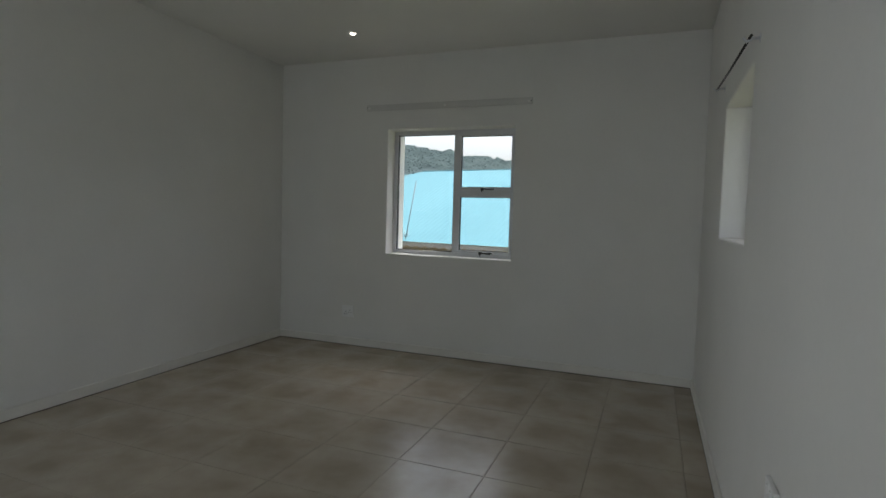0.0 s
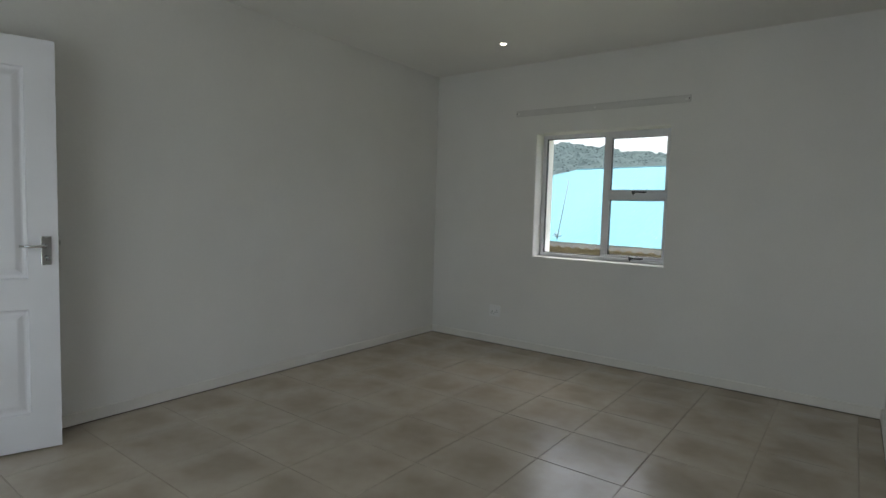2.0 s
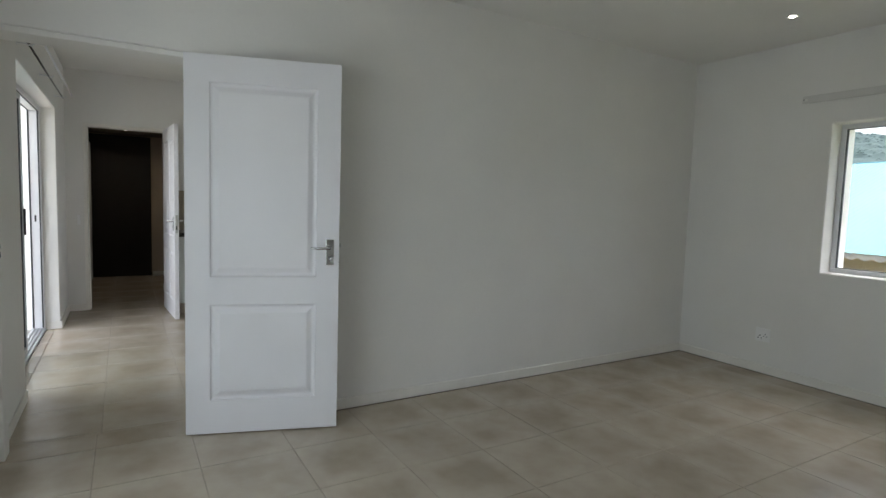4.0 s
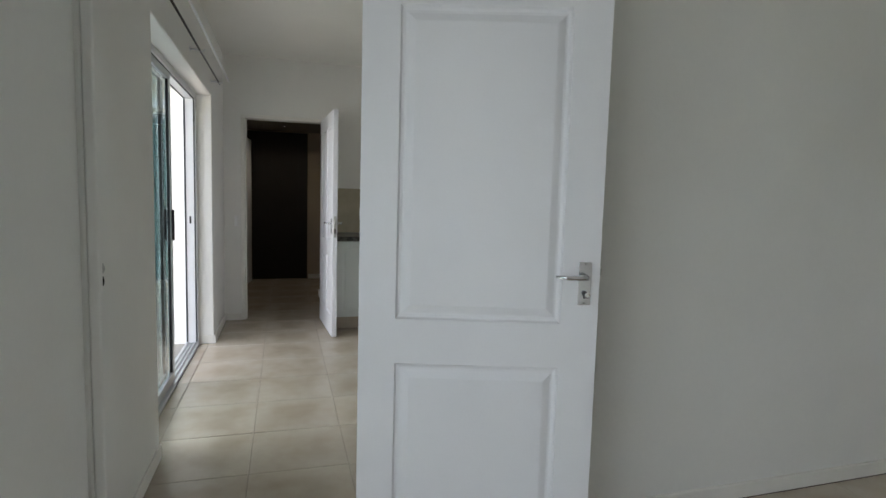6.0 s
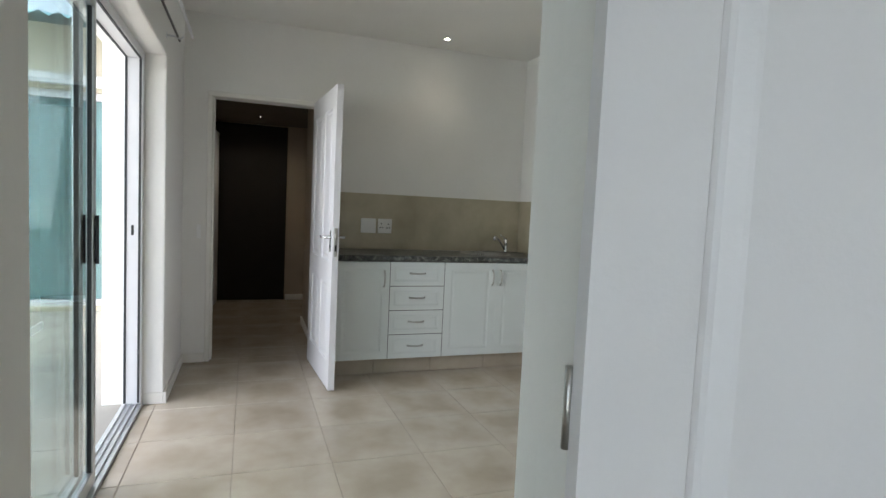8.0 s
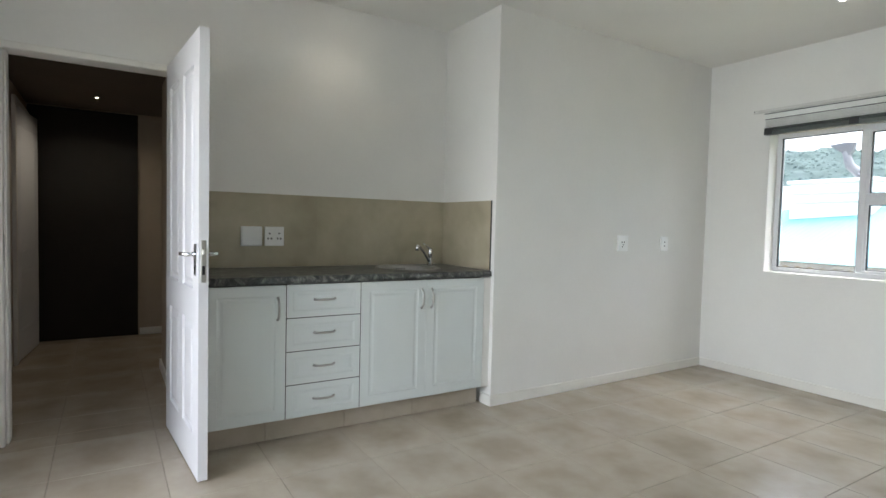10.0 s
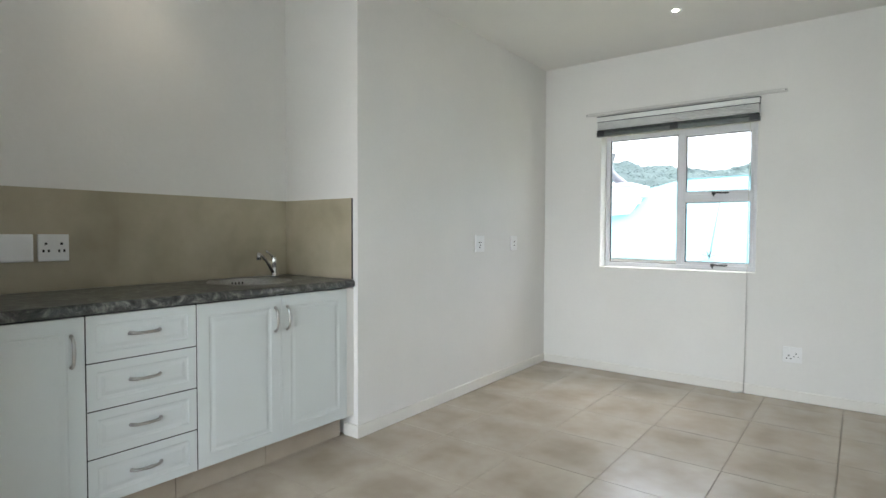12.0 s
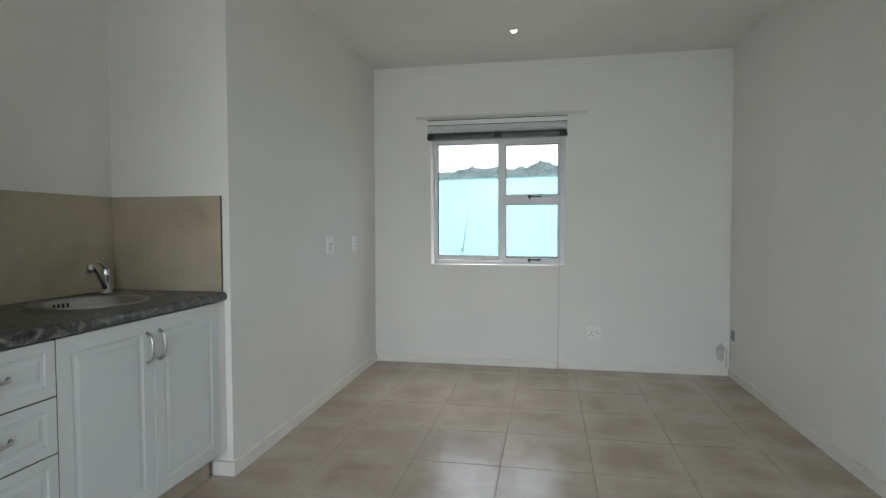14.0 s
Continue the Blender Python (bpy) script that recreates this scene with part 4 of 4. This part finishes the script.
def rod(name, p, q, wall_dir, r, label, white=None):
    """A dark rod from p to q on hooked brackets that reach back along wall_dir."""
    e = empty(name, label=label, category="curtain rod")
    p, q, wd = Vector(p), Vector(q), Vector(wall_dir)
    bm = bmesh.new()
    add_tube(bm, [p, p.lerp(q, 0.5) + Vector((0, 0, -0.004)), q], r, 10)
    part("rod", bm, ROD, e, "thin dark rod")
    n = 3 if (q - p).length > 1.4 else 2
    for k in range(n):
        c = p.lerp(q, 0.04 + 0.92 * k / (n - 1))
        bm = bmesh.new()
        add_tube(bm, [c + wd, c + wd * 0.3 + Vector((0, 0, 0.0)), c - wd * 0.25 + Vector((0, 0, -0.012)), c - wd * 0.55 + Vector((0, 0, 0.004))], 0.006, 8)
        b = part("bracket", bm, FRAME, e, "white hooked bracket")
        bm = bmesh.new()
        add_cyl(bm, c + wd, c + wd * 0.96, 0.018, n=14)
        part("rosette", bm, FRAME, b)
    if white is not None:
        bm = bmesh.new()
        o = Vector(white)
        add_tube(bm, [p + o, q + o], r * 1.2, 10)
        part("second_rod", bm, FRAME, e, "thin white rod")
    return e


rod("curtain_rod", (3.706, -0.98, 1.985), (3.706, -2.17, 1.915), (0.036, 0, 0), 0.005, "thin dark curtain rod above the small window")
rod("curtain_rod", (-3.12, -5.02, 2.195), (-0.86, -5.02, 2.195), (0, -0.058, 0), 0.0065, "double curtain rod above the sliding door", (0, 0.07, 0.03))

# raised venetian blind
blind = empty("venetian_blind", label="grey venetian blind drawn up above the window", category="blind")
bx0, bx1 = WIN_B[0] - 0.025, WIN_B[1] + 0.015
part("headrail", box(bx0, bx1, BN - 0.05, BN - 0.002, 2.112, 2.150, 0.003), BLIND, blind, "metal headrail")
# Dark strip added for the shadow along the headrail's top.
part("top_edge", box(bx0, bx1, BN - 0.049, BN - 0.002, 2.1505, 2.1565, 0.001), BLINDDARK, blind, "dark strip for the shadow above the headrail")
# Black strip paints the shade between headrail and slats.
part("gap_strip", box(bx0 + 0.003, bx1 - 0.003, BN - 0.042, BN - 0.006, 2.1055, 2.1118), SEAL, blind, "black strip for the shade in the gap under the headrail")
for k in range(6):
    zz = 2.105 - k * 0.0105
    part("slat", box(bx0 + 0.004, bx1 - 0.004, BN - 0.052 + 0.004 * (k % 2), BN - 0.004, zz - 0.0072, zz, 0.001), BLIND, blind)
# Lowest slats get the dark colour for the shade they hang in.
for k in range(2):
    zz = 2.040 - k * 0.011
    part("slat", box(bx0 + 0.004, bx1 - 0.004, BN - 0.052 + 0.002 * k, BN - 0.004, zz - 0.007, zz, 0.001), BLINDDARK, blind, "lower slat, its shade put into the colour")
part("bottom_rail", box(bx0, bx1, BN - 0.053, BN - 0.003, 1.986, 2.017, 0.004, 2), BLINDDARK, blind, "dark bottom rail")
for x in (bx0 + 0.035, (bx0 + bx1) / 2 + 0.02, bx1 - 0.035):
    part("cord_clip", box(x - 0.030, x + 0.030, BN - 0.0555, BN - 0.0525, 1.988, 2.038, 0.001), SEAL, blind, "dark clip")
bm = bmesh.new()
add_tube(bm, [(-1.705, BN - 0.030, 2.085), (-1.706, BN - 0.026, 1.5), (-1.708, BN - 0.022, 0.9), (-1.712, BN - 0.022, 0.3), (-1.715, BN - 0.024, 0.012)], 0.0035, 6)
part("cord", bm, CORD, blind, "long hanging white cord")
bm = bmesh.new()
add_tube(bm, [(-1.715, BN - 0.024, 0.010), (-1.76, BN - 0.05, 0.006), (-1.80, BN - 0.045, 0.006)], [0.004, 0.006, 0.004], 8)
part("cord_tassel", bm, CORD, blind)

# patch where a cable comes out of the wall by the corner
bm = bmesh.new()
cx, cz = -0.418, 0.195
vs = []
for k in range(14):
    a = 2 * math.pi * k / 14
    r = 0.062 * (0.75 + 0.4 * noise.noise(Vector((math.cos(a) * 1.7, math.sin(a) * 1.7, 3.1))))
    vs.append(bm.verts.new((cx + r * math.cos(a) * 0.8, BN - 0.0015, cz + r * math.sin(a) * 1.5)))
bm.faces.new(vs)
tagged(part("plaster_patch", bm, STAIN), "grey unpainted plaster patch by the corner", "patch", kind="structure")
bm = bmesh.new()
add_tube(bm, [(-0.375, BN - 0.018, 0.235), (-0.378, BN - 0.03, 0.16), (-0.380, BN - 0.024, 0.075)], 0.006, 8)
tagged(part("cable", bm, CORD), "short white cable hanging out of the corner", "cable")

# ---- outdoors ----
tagged(part("ground", cell_solid([-400, 400], [-400, 400], lambda u, v: True, -2.6, -2.5, "z"), GROUND), "dry grassy ground falling below the house", "ground", kind="structure")
tagged(part("patio", box(-10.0, 6.0, -12.0, BS - 0.33, -0.25, -0.03, 0.01), PAVE), "pale concrete patio outside the sliding doors", "patio", kind="structure")
slab("floor_slab", CE - 0.3, AX1 + WT, BS - 0.36, BN + WT, -0.3, -0.012, PAVE, "concrete slab below the tiled floors", "floor slab")


def corrugated(x0, x1, ya, za, yb, zb, hip0=0.0, hip1=0.0, pitch=0.19, amp=0.022):
    """A sheet of corrugated roofing from the eaves (ya, za) to the ridge (yb, zb), with hipped ends."""
    bm = bmesh.new()
    n = int((x1 - x0) / (pitch / 4))
    lo, hi = [], []
    for k in range(n + 1):
        x = x0 + (x1 - x0) * k / n
        dz = amp * math.sin(2 * math.pi * (x - x0) / pitch)
        f = 1.0
        if hip0 and x < x0 + hip0:
            f = (x - x0) / hip0
        if hip1 and x > x1 - hip1:
            f = (x1 - x) / hip1
        lo.append(bm.verts.new((x, ya, za + dz)))
        hi.append(bm.verts.new((x, ya + (yb - ya) * f, za + (zb - za) * f + dz)))
    for k in range(n):
        face = bm.faces.new((lo[k], lo[k + 1], hi[k + 1], hi[k]))
        face.smooth = True
    return bm


# neighbour's long house behind the windows, turned a little towards this one
RX0, RX1, EY, EZ, RY, RZ, HIP = -8.5, 24.0, -6.95, 0.36, 0.0, 3.38, 8.5
house = empty("neighbour_house", pose(-7.07, 19.84, 0, 0, 0, -9), label="low house with a turquoise corrugated roof", category="house")
roof = part("roof", corrugated(RX0, RX1, EY, EZ, RY, RZ, HIP, HIP, 0.19, 0.006), ROOF, house, "turquoise corrugated sheet roof")
bm = bmesh.new()
add_tube(bm, [(RX0 + HIP, RY, RZ + 0.01), (RX1 - HIP, RY, RZ + 0.005)], 0.02, 8)
part("ridge_capping", bm, ROOF, roof)
part("wall", box(RX0 + 0.5, RX1 - 0.5, EY + 0.6, EY + 0.85, -2.6, EZ + 0.1), BROWNWALL, house, "brown rendered wall")
part("fascia", box(RX0 + 0.05, RX1 - 0.05, EY + 0.04, EY + 0.08, EZ - 0.13, EZ - 0.017), FASCIA, house, "weathered grey fascia board")
# ragged lower edge of the weathered eaves filler
fil = corrugated(RX0, RX1, 0, 0, 1, 1, pitch=0.36, amp=0.045)
for v in fil.verts:
    u, s, dz = v.co.x, v.co.y, v.co.z - v.co.y
    v.co = Vector((u, EY + 0.03, EZ - 0.11 - 0.05 * (1 - s) + (dz if s < 0.5 else 0.0)))
part("eaves_filler", fil, FASCIA, house, "scalloped weathered eaves edge")
bm = bmesh.new()
add_tube(bm, [(-4.48, 12.5, 0.42), (-4.20, 12.65, 2.43)], 0.014, 8)
for k in range(6):
    a = k * 1.1
    add_tube(bm, [(-4.48, 12.5, 0.50), (-4.48 + 0.17 * math.cos(a), 12.5 + 0.1 * math.sin(a), 0.56 + 0.08 * (k % 3))], 0.011, 5)
tagged(part("roof_aerial", bm, SILVER), "thin leaning aerial mast fixed on the turquoise roof", "aerial")
# white parapet block and a second lower roof further along
block = empty("parapet_block", label="white rendered parapet wall with stepped mouldings", category="building")
PX0, PX1, PY, PZ = -10.6, -8.1, 16.5, 2.97
part("wall", box(PX0, PX1, PY, PY + 2.0, -2.6, PZ), RENDER, block)
for k, dz in enumerate((0.0, 0.36, 0.66)):
    part("moulding", box(PX0 - 0.10 + 0.02 * k, PX1 + 0.10 - 0.02 * k, PY - 0.10 + 0.02 * k, PY + 2.1, PZ - 0.02 - dz, PZ + 0.10 - dz, 0.03, 2), RENDER, block)
annex = empty("annex_house", label="white annex with a turquoise lean-to roof", category="house")
part("wall", box(-16.0, PX0 - 0.1, PY + 1.2, PY + 4.0, -2.6, 3.0), RENDER, annex)
part("roof", corrugated(-16.0, PX0 - 0.05, 8.0, -0.6, PY + 1.15, 1.55), ROOF, annex)
cowl = empty("roof_cowl", label="dark metal cowl standing on the parapet", category="cowl")
bm = bmesh.new()
add_tube(bm, [(-8.4, 18.0, 2.9), (-8.95, 18.0, 3.2), (-9.4, 18.0, 3.65), (-9.55, 18.0, 4.15)], [0.10, 0.17, 0.15, 0.12], 10)
part("stem", bm, SLATE, cowl)
bm = bmesh.new()
prof = [(-10.05, 4.42), (-9.55, 4.46), (-9.25, 4.44), (-9.3, 4.20), (-9.4, 4.0), (-9.65, 4.12)]
va = [bm.verts.new((x, 17.9, z)) for x, z in prof]
vb = [bm.verts.new((x, 18.1, z)) for x, z in prof]
bm.faces.new(va)
bm.faces.new(vb[::-1])
for k in range(len(prof)):
    q = (k + 1) % len(prof)
    bm.faces.new((va[q], va[k], vb[k], vb[q]))
part("hood", bm, SLATE, cowl)


# wooded hill behind: a rounded ridge and thousands of small clumps
def hill_top(x):
    swell = 4.2 * math.exp(-(((x + 66) / 24) ** 2)) - 1.2 * math.exp(-(((x + 30) / 14) ** 2))
    return 17.3 + swell + 1.3 * noise.noise(Vector((x * 0.06, 1.3, 0))) + 0.6 * noise.noise(Vector((x * 0.2, 4.3, 0)))


def hill_z(x, f):
    return -2.6 + (hill_top(x) + 1.5) * math.sin(f * math.pi / 2) ** 1.2


def crown(x, y):
    """Bumpy tops of the bushes: broad crowns, branches and leaf masses."""
    big = noise.noise(Vector((x * 0.17, y * 0.13, 2.0)))
    mid = noise.noise(Vector((x * 0.5, y * 0.4, 7.0)))
    small = noise.noise(Vector((x * 1.3, y * 1.0, 3.0)))
    return 1.7 * big + 0.8 * mid + 0.28 * small


bm = bmesh.new()
rows = []
for j in range(95):
    f = j / 94
    y = 70 + 75 * f
    row = []
    for i in range(190):
        x = -112 + 0.8 * i
        row.append(bm.verts.new((x, y, hill_z(x, f) + crown(x, y) + 0.4)))
    row.insert(0, bm.verts.new((-220, y, hill_z(-150, f))))
    row.append(bm.verts.new((150, y, hill_z(60, f))))
    rows.append(row)
for a, b in zip(rows, rows[1:]):
    for k in range(len(a) - 1):
        f = bm.faces.new((a[k], a[k + 1], b[k + 1], b[k]))
        f.smooth = True
tagged(part("backdrop", bm, LEAF), "wooded hillside on the skyline, haze put into its colour", "hill", kind="structure")

# crowns of the single bushes: uneven clumps of leaf facets sitting in the slope
rng = random.Random(11)
verts, faces = [], []
for k in range(9000):
    x = rng.uniform(-105, 30)
    f = rng.random() ** 0.5
    y = 70 + 75 * f
    r = rng.uniform(0.25, 0.6)
    z = hill_z(x, f) + crown(x, y) + 0.4 - 0.3 * r
    o = len(verts)
    verts.append((x, y, z + r * rng.uniform(0.5, 0.85)))
    for ring, (rad, h) in enumerate(((0.62, 0.42), (1.0, -0.1))):
        for q in range(6):
            a = (q + 0.5 * ring) * math.pi / 3 + rng.uniform(-0.3, 0.3)
            g = r * rad * rng.uniform(0.65, 1.2)
            verts.append((x + g * math.cos(a), y + g * math.sin(a), z + r * (h + rng.uniform(-0.18, 0.18))))
    for q in range(6):
        n = (q + 1) % 6
        faces += [(o, o + 1 + q, o + 1 + n), (o + 1 + q, o + 7 + q, o + 1 + n), (o + 1 + n, o + 7 + q, o + 7 + n)]
me = bpy.data.meshes.new("tree_canopy")
me.from_pydata(verts, [], faces)
me.polygons.foreach_set("use_smooth", [True] * len(me.polygons))
me.materials.append(LEAF)
tagged(new("tree_canopy", me), "dense bush covering the hillside, haze put into its colour", "woodland", kind="stuff")

# wing of the house across the patio
WX = -6.35
wing = empty("house_wing", label="beige wing of the house with wide glazed doors", category="house")
us = [-12.0, -8.2, -5.75, BS - 0.36]
part("wall", cell_solid(us, [-0.3, 0.02, 2.35, 3.02], lambda u, v: not (-8.2 < u < -5.75 and 0.02 < v < 2.35), WX - 0.22, WX, "x"), BEIGE, wing)
gl = part("glazed_door", bmesh.new(), FRAME, wing)
bm = bmesh.new()
for a, b, c, d in ((-8.2, -5.75, 2.27, 2.35), (-8.2, -5.75, 0.02, 0.09), (-8.2, -8.13, 0.09, 2.27), (-5.82, -5.75, 0.09, 2.27), (-7.01, -6.94, 0.09, 2.27)):
    add_box(bm, WX - 0.10, WX - 0.04, a, b, c, d, 0.003)
part("frame", bm, FRAME, gl, "white frame")
for a, b in ((-8.13, -7.01), (-6.94, -5.82)):
    part("pane", box(WX - 0.075, WX - 0.069, a, b, 0.09, 2.27), DOORGLASS, gl)
# Sheet added behind the panes to give them their pale teal look.
part("curtain", box(WX - 0.20, WX - 0.17, -8.15, -5.8, 0.05, 2.3), PANETEAL, wing, "added pale teal sheet that tints the glass")
part("inner_room", box(WX - 3.2, WX - 3.1, -12.0, BS - 0.36, -0.3, 3.0), BEIGE, wing)
part("band", box(WX, WX + 0.03, -12.0, BS - 0.36, 2.40, 2.52, 0.004), FRAME, wing, "white painted band")
bm = corrugated(-12.4, BS - 0.2, 0, 0, 1, 1, pitch=0.16, amp=0.025)
for v in bm.verts:
    u, s, z = v.co.x, v.co.y, v.co.z
    v.co = Vector((WX + 0.38 - 3.6 * s, u, 3.02 + 0.75 * s + (z - s)))
part("roof", bm, ROOF, wing, "corrugated roof edge")

# ---- floors: glazed tiles on grout ----
def tiled_floor(name, x0, x1, y0, y1, ox, oy, pitch, label, rects=None):
    base = part(name, cell_solid([x0, x1], [y0, y1], lambda u, v: True, -0.012, -0.0025, "z"), GROUT)
    tagged(base, label, "floor", kind="structure")
    g, t, ch = 0.0018, 0.012, 0.0016
    shared = {}

    def tile(w, h):
        key = (round(w, 4), round(h, 4))
        if key not in shared:
            me = bpy.data.meshes.new("tile")
            co = [(sx * (w / 2 - i), sy * (h / 2 - i), z) for i, z in ((0, -0.010), (0, -0.0015), (ch, 0.0)) for sx, sy in ((-1, -1), (1, -1), (1, 1), (-1, 1))]
            fc = [(8, 9, 10, 11)]
            for r in (0, 4):
                fc += [(r + k, r + (k + 1) % 4, r + 4 + (k + 1) % 4, r + 4 + k) for k in range(4)]
            me.from_pydata(co, [], fc)
            me.materials.append(TILE)
            shared[key] = me
        return shared[key]

    i0, i1 = math.floor((x0 - ox) / pitch), math.ceil((x1 - ox) / pitch)
    j0, j1 = math.floor((y0 - oy) / pitch), math.ceil((y1 - oy) / pitch)
    rng = random.Random(5)
    for i in range(i0, i1):
        for j in range(j0, j1):
            a, b = max(x0, ox + i * pitch), min(x1, ox + (i + 1) * pitch)
            c, d = max(y0, oy + j * pitch), min(y1, oy + (j + 1) * pitch)
            if b - a < 0.02 or d - c < 0.02:
                continue
            ob = new("tile", tile(b - a - 2 * g, d - c - 2 * g))
            ob.parent = base
            ob.location = ((a + b) / 2, (c + d) / 2, rng.uniform(-0.0004, 0.0004))
    return base


tiled_floor("floor_one", -0.17, AX1, AS, AN, 2.267, -1.547, 0.4475, "mottled beige-brown glazed tiles with thin grout")
tiled_floor("floor_two", BW - 0.07, -0.17, BS - 0.11, BN, -2.035, -1.45, 0.4585, "mottled beige glazed floor tiles with thin grout")
tiled_floor("floor_corridor", CE, BW - 0.07, CRY0, -2.2, -2.035, -1.45, 0.4585, "mottled beige floor tiles in dim light")
